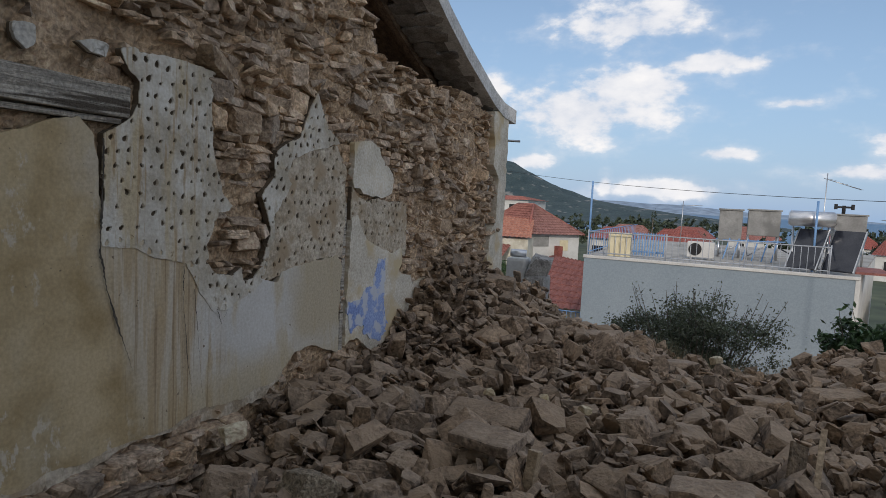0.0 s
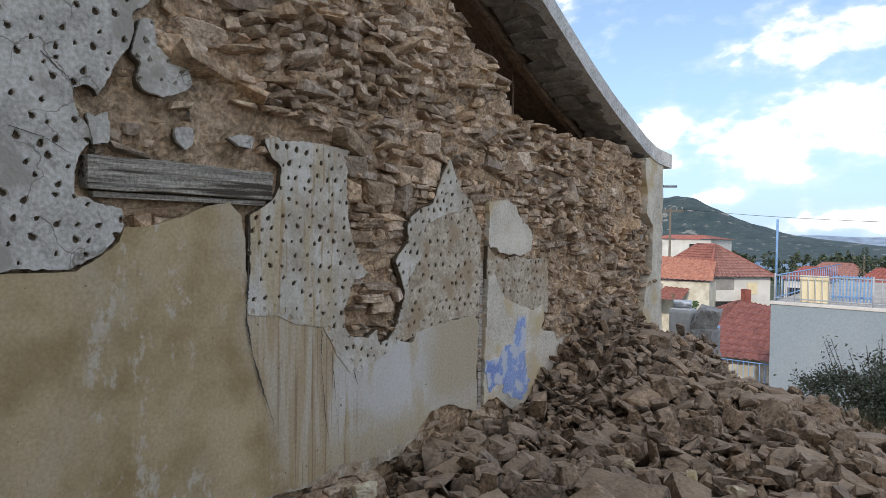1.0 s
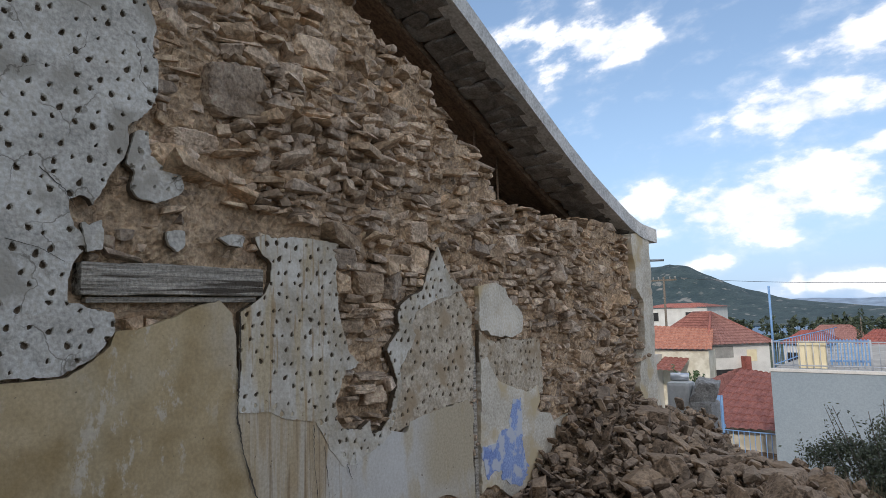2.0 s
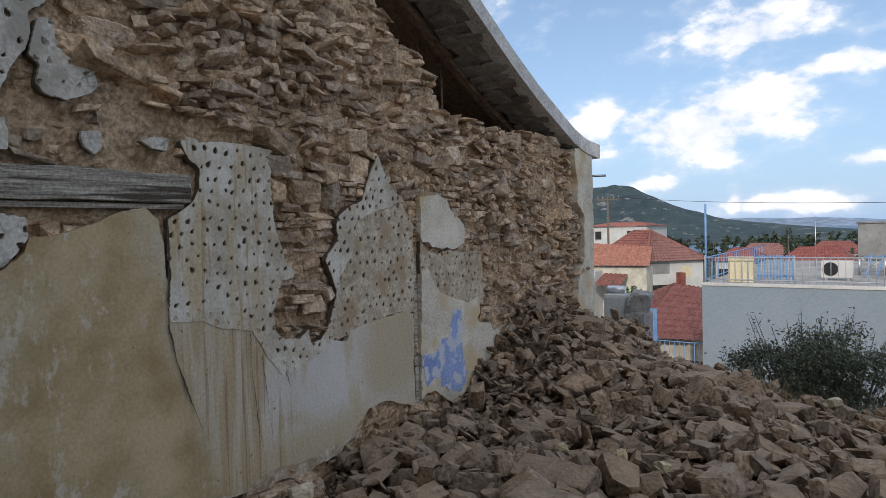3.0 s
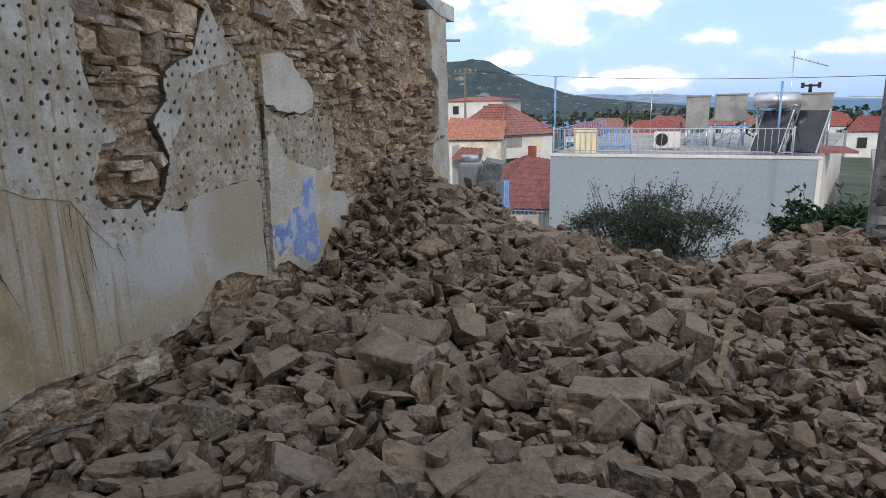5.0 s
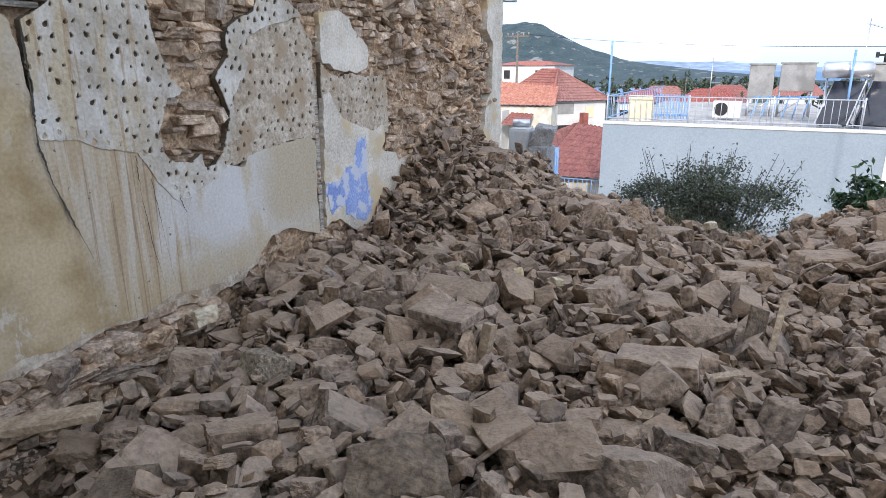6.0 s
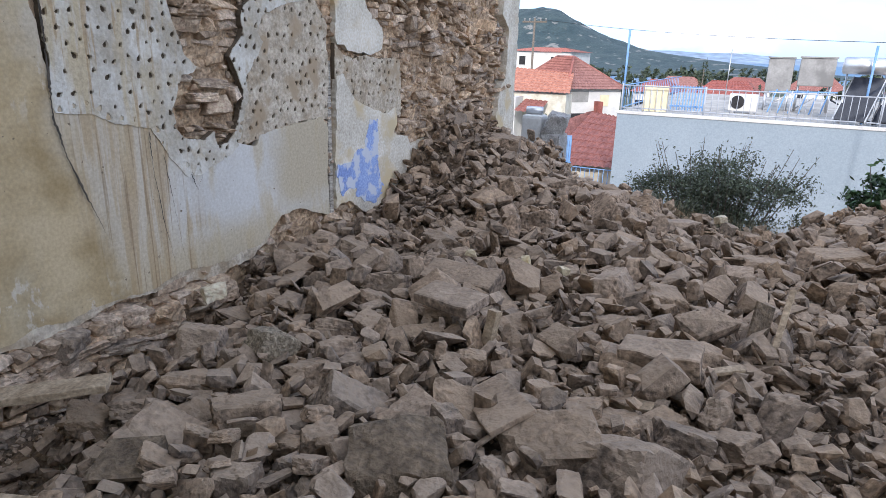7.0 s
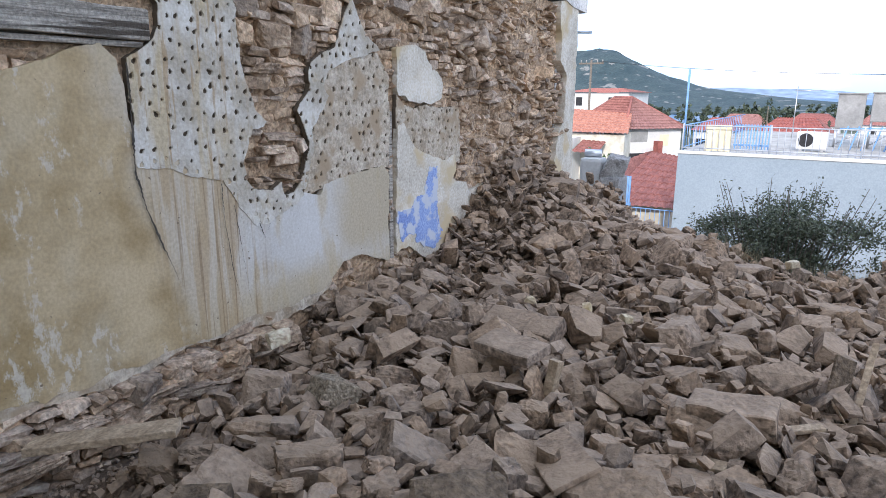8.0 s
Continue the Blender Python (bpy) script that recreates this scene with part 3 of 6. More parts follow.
def panel(name, outline, mat, parent=None, label="", cell=0.015, front=TH, back=-0.02, rag=0.02, seed=1, marks=0.0, relief=0.004, relief_scale=5.0, pitch=0.085, fine=0.0, x0=WALL_X):
    """A sheet on the wall's plane with a ragged outline, real thickness and relief; outline in (y, z)."""
    ys, zs = [p[0] for p in outline], [p[1] for p in outline]
    ny, nz = int((max(ys) - min(ys)) / cell) + 3, int((max(zs) - min(zs)) / cell) + 3
    Y, Z = np.meshgrid(min(ys) - cell + cell * np.arange(ny), min(zs) - cell + cell * np.arange(nz), indexing="ij")
    rs = np.random.RandomState(seed)
    ok = inside(outline, Y + rag * 2.4 * fbm(Y * 9, Z * 9, seed, 4), Z + rag * 2.4 * fbm(Y * 9, Z * 9, seed + 11, 4))
    X = x0 + front + relief * 2 * fbm(Y * relief_scale, Z * relief_scale, seed + 5, 4) + fine * (rs.rand(ny, nz) - 0.5)
    if marks:
        X = X - pick_marks(Y, Z, seed + 3, pitch, marks)
    Yj, Zj = Y + cell * 0.35 * (rs.rand(ny, nz) - 0.5), Z + cell * 0.35 * (rs.rand(ny, nz) - 0.5)
    q = ok[:-1, :-1] & ok[1:, :-1] & ok[1:, 1:] & ok[:-1, 1:]
    idx = np.arange(ny * nz).reshape(ny, nz)
    F = np.stack([idx[:-1, :-1], idx[1:, :-1], idx[1:, 1:], idx[:-1, 1:]], -1)[q]
    V = np.stack([X, Yj, Zj], -1).reshape(-1, 3)
    edges = {}
    for f in F:
        for k in range(4):
            a, b = int(f[k]), int(f[(k + 1) % 4])
            if (b, a) in edges:
                del edges[(b, a)]
            else:
                edges[(a, b)] = 1
    around = {}
    for a, b in edges:
        around.setdefault(a, []).append(b)
        around.setdefault(b, []).append(a)
    for step in range(2):
        moved = {k: V[k][1:] * 0.4 + 0.6 * np.mean([V[i][1:] for i in n_], axis=0) for k, n_ in around.items() if len(n_) == 2}
        for k, p in moved.items():
            V[k][1:] = p
    used = np.unique(F)
    remap = -np.ones(ny * nz, int)
    remap[used] = np.arange(len(used))
    verts = V[used].tolist()
    faces = remap[F].tolist()
    lower = {}
    for a, b in edges:
        for k in (a, b):
            if k not in lower:
                lower[k] = len(verts)
                verts.append([x0 + back, V[k][1], V[k][2]])
        faces.append([int(remap[b]), int(remap[a]), lower[a], lower[b]])
    return put(name, verts, faces, mat, parent, label)


def facets(rs, n_extra):
    """Planes of a broken stone: six rough sides and a few random breaks."""
    nn, dd = [], []
    for ax in range(3):
        for sg in (-1, 1):
            v = rs.normal(0, 0.17, 3)
            v[ax] = sg
            nn.append(v / np.linalg.norm(v))
            dd.append(0.5 * rs.uniform(0.78, 1.0))
    for i in range(n_extra):
        v = rs.normal(0, 1, 3)
        nn.append(v / np.linalg.norm(v))
        dd.append(rs.uniform(0.47, 0.66))
    return np.array(nn), np.array(dd)


def facet_radius(nn, dd, d):
    k = nn @ d
    return float(np.min(np.where(k > 1e-4, dd / np.maximum(k, 1e-4), 9)))


def stone_shape(seed, points=19):
    """A small broken stone, about a unit across: the hull of points on its facets."""
    rs = np.random.RandomState(seed)
    nn, dd = facets(rs, 4)
    bm = bmesh.new()
    for i in range(points):
        d = rs.normal(0, 1, 3)
        if i < 8:
            d = np.array([(-1) ** i, (-1) ** (i // 2), (-1) ** (i // 4)]) + rs.normal(0, 0.17, 3)
        d = d / np.linalg.norm(d)
        bm.verts.new(tuple(d * facet_radius(nn, dd, d)))
    bmesh.ops.convex_hull(bm, input=bm.verts)
    for v in [v for v in bm.verts if not v.link_faces]:
        bm.verts.remove(v)
    bmesh.ops.triangulate(bm, faces=bm.faces)
    return bm


def shape_arrays(bm):
    bm.verts.index_update()
    v = np.array([tuple(q.co) for q in bm.verts])
    f = np.array([[q.index for q in g.verts] for g in bm.faces])
    bm.free()
    return v, f


def rough_stone(seed, amp=0.03):
    """A larger broken stone: flat breaks, chipped edges, pitted faces."""
    rs = np.random.RandomState(seed)
    nn, dd = facets(rs, 5)
    bm = bmesh.new()
    bmesh.ops.create_icosphere(bm, subdivisions=4, radius=1.0)
    for v in bm.verts:
        d = np.array(v.co.normalized())
        r = facet_radius(nn, dd, d)
        p = Vector(d * r) * 3.0 + Vector((seed * 1.7, seed * 0.9, 0))
        chip = max(0.0, noise.noise(p * 1.3) - 0.18) * 0.16
        r = r * (1 - chip) + amp * noise.noise(p * 1.6) + amp * 0.55 * noise.noise(p * 4.2) + amp * 0.4 * noise.noise(p * 10.0)
        v.co = Vector(d * r)
    return bm


LIB = [shape_arrays(stone_shape(100 + i)) for i in range(36)]
LIB_ME = {}


def lib_mesh(i, mat, name="stone"):
    key = (i, mat.name, name)
    if key not in LIB_ME:
        LIB_ME[key] = mesh_of(name, LIB[i][0], LIB[i][1], mat)
    return LIB_ME[key]


ROUGH = [rough_stone(300 + i) for i in range(14)]
ROUGH_ME = {}


def rough_mesh(i, mat):
    if (i, mat.name) not in ROUGH_ME:
        me = bpy.data.meshes.new("rubble_block")
        ROUGH[i].to_mesh(me)
        me.materials.append(mat)
        ROUGH_ME[(i, mat.name)] = me
    return ROUGH_ME[(i, mat.name)]


def heap(name, items, mat, label, category, parent=None):
    """Many stones in one mesh: items are (shape index, 4x4 matrix)."""
    vs, fs, n = [], [], 0
    for i, m in items:
        a = np.array(m)
        v, f = LIB[i]
        vs.append(v @ a[:3, :3].T + a[:3, 3])
        fs.append(f + n)
        n += len(v)
    ob = put(name, np.concatenate(vs).tolist(), np.concatenate(fs).tolist(), mat, parent)
    return tagged(ob, label, category, kind="stuff")


# ---- ground: one sheet from the rubble plot to the coast ----
def smooth(t):
    t = np.clip(t, 0, 1)
    return t * t * (3 - 2 * t)


def plot_edge(x):
    """How far the plot reaches (y) before it falls to the lower terrace."""
    return 6.7 + 0.9 * smooth((-x) / 2.0) + 0.7 * smooth((x - 0.5) / 0.8) + 0.9 * smooth((-1.6 - x) / 0.8)


def height(x, y):
    """The ground under the loose stones."""
    x, y = np.asarray(x, float), np.asarray(y, float)
    h = -0.1 + 0.12 * fbm(x * 0.9 + 20, y * 0.9 + 20, 40, 4)
    h = h + 0.86 * np.exp(-((x + 2.95) / 0.95) ** 2) * smooth((y - 4.5) / 1.7) * (1 - 0.62 * smooth((y - 6.5) / 1.6))
    h = h + 0.05 * np.exp(-((x + 1.4) / 0.8) ** 2 - ((y - 6.6) / 1.2) ** 2)
    h = h + 0.16 * np.exp(-((x - 1.6) / 0.8) ** 2 - ((y - 6.3) / 1.3) ** 2)
    h = h - 0.2 * np.exp(-((x - 0.2) / 0.8) ** 2 - ((y - 6.5) / 1.2) ** 2)
    h = h - 0.36 * np.exp(-((x + 2.0) / 0.36) ** 2 - ((y - 1.22) / 0.3) ** 2)
    h = h - 0.34 * np.exp(-((x + 2.75) / 0.5) ** 2) * smooth((3.5 - y) / 0.9)
    h = h + 0.1 * smooth((x - 0.55) / 0.5) * smooth((5 - y) / 2)
    h = h - 0.18 * np.exp(-((x + 1.6) / 0.6) ** 2 - ((y - 7.5) / 0.9) ** 2)
    fall = smooth((y - plot_edge(x)) / 2.6)
    low = -3.3 - 0.8 * smooth((y - 26) / 10) - 17.5 * smooth((np.hypot(x, y) - 40) / 600)
    out = np.maximum(fall, smooth((np.abs(x) - 9) / 4))
    return h * (1 - out) + low * out


def spread(lo, hi, step, far):
    """Grid lines: even between lo and hi, then ever wider out to far."""
    a = list(np.arange(lo, hi + 1e-6, step))
    s, v = step, hi
    up = []
    while v < far:
        s *= 1.22
        v += s
        up.append(v)
    s, v = step, lo
    down = []
    while v > -far:
        s *= 1.22
        v -= s
        down.append(v)
    return np.array(down[::-1] + a + up)


gx, gy = spread(-3.2, 2.8, 0.05, 4800), spread(0.2, 8.2, 0.05, 4800)
GX, GY = np.meshgrid(gx, gy, indexing="ij")
GZ = height(GX, GY) + 0.03 * fbm(GX * 9, GY * 9, 70, 3) * (np.abs(GX) < 6)
GZ = np.where(np.hypot(GX, GY) > 700, np.minimum(GZ, -24), GZ)
gi = np.arange(GX.size).reshape(GX.shape)
gf = np.stack([gi[:-1, :-1], gi[1:, :-1], gi[1:, 1:], gi[:-1, 1:]], -1).reshape(-1, 4)
ground = put("ground", np.stack([GX, GY, GZ], -1).reshape(-1, 3).tolist(), gf.tolist(), M_earth, smooth=True)
ground.data.materials.append(M_field)
cx, cy = ((GX[:-1, :-1] + GX[1:, 1:]) / 2).ravel(), ((GY[:-1, :-1] + GY[1:, 1:]) / 2).ravel()
ground.data.polygons.foreach_set("material_index", ((np.abs(cx) > 14) | (cy > 32) | (cy < -14)).astype(int))
tagged(ground, "brown earth strewn with dust and grit, falling to a lower terrace", "ground", kind="structure")
sea = put("water", [(-4800, 420, -20.5), (4800, 420, -20.5), (4800, 4900, -20.5), (-4800, 4900, -20.5)], [(0, 1, 2, 3)], M_sea)
tagged(sea, "flat deep blue sea on the horizon", "sea", kind="structure")


# plain wall added behind the plot, out of view, to block the sun
back = boxpart("shade_wall_south", -4.0, 6.0, -3.0, -2.6, -1.2, 7.8, M_cream3)
tagged(back, "plain unseen wall added to shade the plot", "wall", kind="structure")

# ---- the ruined gable wall ----
gable = thing("ruined_wall", (WALL_X, 4, 0), "cracked gable wall of rubble stone with peeling ochre, white and blue plaster", "wall", kind="structure")
gable.name = "wall_west"
gable.location = (0, 0, 0)
TOP = [(-4, 4.8), (2.43, 4.23), (3.06, 3.7), (3.4, 3.57), (3.77, 3.46), (3.83, 3.3), (4.04, 3.07), (4.41, 2.98), (4.53, 2.8), (4.7, 2.57), (5.08, 2.52), (5.55, 2.53), (6.07, 2.53), (6.73, 2.56), (7.3, 2.5), (7.88, 2.42)]
CORE = TOP + [(7.78, -1.2), (-4, -1.2)]
panel("masonry_core", CORE, M_mud, gable, "crumbling mud mortar between the stones", cell=0.025, front=-0.035, back=-0.55, rag=0.05, seed=5, relief=0.055, relief_scale=4.5, fine=0.022)

P_A = [(0.55, 4.09), (1.29, 3.93), (1.58, 3.12), (1.57, 3.0), (1.6, 2.86), (1.61, 2.75), (1.57, 2.67), (1.5, 2.58), (1.45, 2.55), (1.44, 2.46), (1.42, 2.36), (1.37, 2.27), (1.34, 2.21), (1.3, 2.12), (1.28, 2.15), (1.23, 2.17), (1.19, 2.14), (1.2, 2.08), (1.23, 2.02), (1.27, 1.98), (1.28, 1.92), (1.24, 1.88), (1.21, 1.78), (1.22, 1.68), (1.31, 1.66), (1.41, 1.64), (1.43, 1.59), (1.4, 1.52), (1.36, 1.45), (1.3, 1.41), (1.18, 1.35), (0.97, 1.35), (0.55, 1.34)]
P_A0 = [(-4, 1.3), (-4, 4.6), (0.57, 4.09), (0.55, 1.34)]
P_A2 = [(1.48, 2.53), (1.55, 2.54), (1.56, 2.45), (1.63, 2.37), (1.72, 2.36), (1.74, 2.27), (1.73, 2.23), (1.59, 2.17), (1.5, 2.18), (1.47, 2.23), (1.48, 2.32), (1.44, 2.35), (1.46, 2.44)]
P_A3 = [(1.24, 2.08), (1.28, 2.04), (1.34, 2.08), (1.35, 1.99), (1.35, 1.92), (1.27, 1.9)]
P_C1 = [(1.64, 2.04), (1.75, 2.06), (1.74, 1.96), (1.71, 1.92), (1.65, 1.97)]
P_C2 = [(1.92, 2.03), (2.04, 2.06), (2.1, 2.05), (2.08, 1.98), (2.0, 1.98)]
# hacked white coat: a broad sheet, the hollow edge round the bare stones, and the tongue that rises beyond them
HACK_TOP = [(2.08, 1.52), (2.08, 1.62), (2.14, 1.65), (2.23, 1.72), (2.28, 1.8), (2.29, 1.9), (2.23, 1.95), (2.17, 2.02), (2.17, 2.05), (2.27, 2.07), (2.39, 2.06), (2.62, 2.07), (2.79, 2.07)]
HACK_HOLLOW = [(2.79, 1.98), (2.77, 1.82), (2.79, 1.7), (2.81, 1.54), (2.85, 1.44), (2.88, 1.36), (2.96, 1.29), (2.94, 1.26), (2.85, 1.25), (2.8, 1.16), (2.75, 1.06), (2.76, 1.02), (2.78, 0.94), (2.84, 0.88), (2.96, 0.86), (3.05, 0.91), (3.07, 0.81), (3.15, 0.82), (3.22, 0.91), (3.26, 0.96), (3.31, 1.09), (3.31, 1.14), (3.27, 1.24), (3.23, 1.33), (3.25, 1.39), (3.32, 1.46), (3.35, 1.51), (3.33, 1.6), (3.35, 1.66), (3.47, 1.72), (3.61, 1.78), (3.65, 1.88)]
HACK_TONGUE = [(3.7, 1.99), (3.79, 2.11), (3.88, 1.96), (3.95, 1.85), (4.11, 1.77), (3.95, 1.73), (3.78, 1.69), (3.69, 1.66), (3.52, 1.6), (3.47, 1.51), (3.52, 1.44), (3.48, 1.36), (3.42, 1.3), (3.35, 1.22), (3.36, 1.07), (3.31, 0.96), (3.24, 0.79), (3.17, 0.74), (3.04, 0.68), (2.92, 0.64), (2.82, 0.65), (2.76, 0.71), (2.68, 0.79), (2.65, 0.86), (2.6, 0.96), (2.39, 0.99), (2.26, 1.05), (2.07, 1.07), (2.07, 1.22), (2.08, 1.36)]
P_B = HACK_TOP + HACK_HOLLOW + HACK_TONGUE
P_D = [(3.63, 1.7), (3.87, 1.74), (4.06, 1.76), (4.19, 1.61), (4.2, 1.31), (4.19, 0.9), (3.91, 0.88), (3.59, 0.85), (3.41, 0.79), (3.24, 0.77), (3.27, 0.95), (3.33, 1.06), (3.31, 1.2), (3.4, 1.33), (3.46, 1.4), (3.44, 1.51), (3.5, 1.63)]
# smooth painted coat below
COAT_TOP = [(-4, 1.29), (0.97, 1.35), (1.18, 1.35), (1.31, 1.41), (1.38, 1.47), (1.41, 1.55), (1.54, 1.57), (1.69, 1.61), (1.82, 1.67), (1.97, 1.69), (2.04, 1.62), (2.065, 1.5), (2.065, 1.36), (2.1, 1.16), (2.26, 1.13), (2.39, 1.07), (2.6, 1.04), (2.7, 0.92), (2.74, 0.85), (2.8, 0.78), (2.86, 0.71), (2.94, 0.7), (3.04, 0.73), (3.15, 0.79), (3.24, 0.81), (3.41, 0.77), (3.44, 0.84), (3.59, 0.87), (3.91, 0.9), (4.11, 0.92), (4.19, 0.82), (4.17, 0.46), (4.18, 0.12)]
COAT_FOOT = [(3.98, 0.18), (3.81, 0.25), (3.71, 0.24), (3.62, 0.23), (3.55, 0.17), (3.49, 0.12), (3.4, 0.07), (3.31, 0.07), (3.2, 0.06), (3.09, 0.03), (2.94, 0.05), (2.71, 0.06), (2.53, 0.02), (2.33, 0.03), (2.14, 0.02), (1.97, 0.0), (1.82, 0.03), (1.69, -0.01), (1.56, 0.01), (1.48, -0.01), (1.43, 0.03), (1.3, 0.04), (0.9, -0.02), (-4, -0.05)]
P_COAT = COAT_TOP + COAT_FOOT
P_LIP = [(-4, 0.1), (1.3, 0.12), (1.8, 0.1), (2.5, 0.12), (3.1, 0.12), (3.5, 0.16), (3.46, 0.07), (3.31, 0.0), (3.14, -0.03), (2.98, -0.05), (2.7, -0.02), (2.52, -0.02), (2.32, 0.0), (2.13, -0.03), (1.96, -0.05), (1.8, -0.05), (1.66, -0.05), (1.52, -0.03), (1.37, -0.02), (1.0, -0.06), (-4, -0.1)]
P_G = [(4.29, 1.8), (4.54, 1.84), (4.68, 1.8), (4.74, 1.71), (4.87, 1.63), (4.96, 1.53), (4.93, 1.41), (4.78, 1.36), (4.46, 1.39), (4.4, 1.44), (4.31, 1.44), (4.29, 1.48)]
P_H = [(4.29, 1.46), (4.42, 1.37), (5.0, 1.34), (5.24, 1.34), (5.25, 0.85), (5.01, 0.83), (4.83, 0.88), (4.57, 0.96), (4.43, 1.08), (4.39, 1.2), (4.28, 1.16)]
P_F = [(4.28, 1.22), (4.38, 1.24), (4.43, 1.12), (4.57, 1.0), (4.83, 0.91), (5.01, 0.87), (5.15, 0.93), (5.18, 0.78), (5.13, 0.7), (5.36, 0.65), (5.41, 0.56), (5.83, 0.6), (5.63, 0.48), (5.5, 0.33), (5.42, 0.23), (5.23, 0.17), (5.01, 0.09), (4.69, 0.03), (4.56, 0.09), (4.46, 0.18), (4.32, 0.18), (4.25, 0.14)]
P_BL = [(4.27, 0.54), (4.44, 0.54), (4.53, 0.62), (4.67, 0.6), (4.67, 0.73), (4.74, 0.86), (4.87, 0.83), (4.88, 0.65), (4.92, 0.39), (4.95, 0.2), (4.83, 0.11), (4.61, 0.13), (4.52, 0.22), (4.34, 0.27), (4.28, 0.4)]
PLASTER = [P_A, P_A2, P_B, P_D, P_COAT, P_G, P_H, P_F]
panel("plaster_sheet", P_A, M_dotted, gable, "grey-white plaster hacked all over with pick marks", cell=0.007, seed=21, marks=0.022, rag=0.02, relief=0.007, relief_scale=9)
panel("plaster_sheet", P_A0, M_dotted, gable, "", cell=0.03, seed=22, rag=0.0)
panel("plaster_sheet", P_A2, M_dotted, gable, "loose flake of pick-marked white plaster", cell=0.007, seed=23, marks=0.022, front=TH + 0.012, rag=0.014)
panel("plaster_flake", P_A3, M_dotted, gable, "", cell=0.008, seed=26, front=0.04, back=0, rag=0.01)
panel("plaster_flake", P_C1, M_dotted, gable, "", cell=0.008, seed=24, front=0.045, back=0, rag=0.01)
panel("plaster_flake", P_C2, M_dotted, gable, "", cell=0.008, seed=25, front=0.045, back=0, rag=0.01)
panel("plaster_sheet", P_COAT, M_coat, gable, "smooth plaster, ochre paint passing into streaked bare limewash", cell=0.012, seed=27, front=TH - 0.007, rag=0.013, relief=0.003, relief_scale=3)
panel("plaster_lip", P_LIP, M_under, gable, "broken edge of the older white coat", cell=0.01, seed=28, front=TH - 0.012, rag=0.035)
panel("plaster_sheet", P_B, M_tongue, gable, "ochre-streaked white plaster hacked with pick marks", cell=0.0065, seed=29, marks=0.022, rag=0.018, pitch=0.076, relief=0.006, relief_scale=8)
panel("plaster_sheet", P_D, M_under, gable, "thin brownish pick-marked undercoat", cell=0.0075, seed=37, marks=0.02, front=TH - 0.009, rag=0.025, relief=0.007, relief_scale=8)
panel("plaster_sheet", P_G, M_white, gable, "white plaster patch", cell=0.009, seed=41, rag=0.022)
panel("plaster_sheet", P_H, M_under, gable, "", cell=0.008, seed=43, marks=0.02, front=TH - 0.009, rag=0.025, relief=0.009)
panel("plaster_sheet", P_F, M_white, gable, "white plaster with a torn lower edge", cell=0.009, seed=45, rag=0.025)
panel("paint_patch", P_BL, M_blue, gable, "remains of pale blue limewash", cell=0.009, seed=47, front=TH + 0.004, back=TH - 0.01, rag=0.075)

# the wooden tie beam in the wall
beam_bm = bmesh.new()
box(beam_bm, WALL_X - 0.08, WALL_X + 0.045, 1.249, 2.219, 1.714, 1.868, bevel=0.012)
bmesh.ops.subdivide_edges(beam_bm, edges=[e for e in beam_bm.edges if e.calc_length() > 0.3], cuts=24)
for v in beam_bm.verts:
    v.co.x += 0.012 * noise.noise(Vector((v.co.y * 4, v.co.z * 26, 1)))
    v.co.z += 0.012 * noise.noise(Vector((v.co.y * 5, 3, v.co.x * 9)))
part("tie_beam", beam_bm, M_wood, gable, "grey weathered timber built into the wall")
boxpart("tie_board", WALL_X - 0.08, WALL_X + 0.015, 1.284, 2.189, 1.679, 1.706, M_wood, gable, "", 0.004)

def crack(points, width):
    """A crack: a thin dark ribbon that wanders along its points (y, z)."""
    r = random.Random(len(points) * 7 + int(points[0][0] * 100))
    v, f = [], []
    n = 14
    pts = []
    for (y0, z0), (y1, z1) in zip(points, points[1:]):
        for i in range(n):
            q = i / n
            pts.append((y0 + (y1 - y0) * q + r.gauss(0, 0.002), z0 + (z1 - z0) * q))
    for i, (y, z) in enumerate(pts):
        w = width * (0.7 + 0.4 * r.random()) * (0.75 + 0.35 * math.sin(i * 0.31)) * min(1, (len(pts) - i) / 20)
        x = WALL_X + TH + 0.0065
        v += [(x, y - w / 2, z), (x, y + w / 2, z + 0.002)]
    for i in range(len(pts) - 1):
        f.append((2 * i, 2 * i + 1, 2 * i + 3, 2 * i + 2))
    return put("crack", v, f, M_crack, gable)


for pts, wd in (([(2.075, 1.6), (2.075, 1.39), (2.065, 1.2), (2.06, 1.05), (2.1, 0.86), (2.18, 0.62), (2.25, 0.42)], 0.013), ([(2.58, 0.94), (2.58, 0.74), (2.62, 0.39), (2.67, 0.12)], 0.006), ([(2.66, 0.8), (2.7, 0.45), (2.74, 0.12)], 0.004),
                ([(2.84, 0.66), (2.88, 0.56), (2.93, 0.65)], 0.006), ([(0.975, 2.705), (1.12, 2.776), (1.235, 2.879), (1.257, 3.013)], 0.006), ([(1.064, 2.28), (1.176, 2.186), (1.226, 2.1)], 0.006), ([(0.947, 1.951), (1.08, 1.919), (1.193, 1.856)], 0.006)):
    crack(pts, wd)

# timber stump standing in the vertical joint
boxpart("joint_post", WALL_X - 0.1, WALL_X + 0.01, 4.2, 4.247, -0.1, 1.32, M_wood, gable, "narrow grey timber in the vertical joint", 0.006)


def top_at(y):
    return float(np.interp(y, [p[0] for p in TOP], [p[1] for p in TOP]))


wall_stones = []
rs = random.Random(11)
z = -0.55
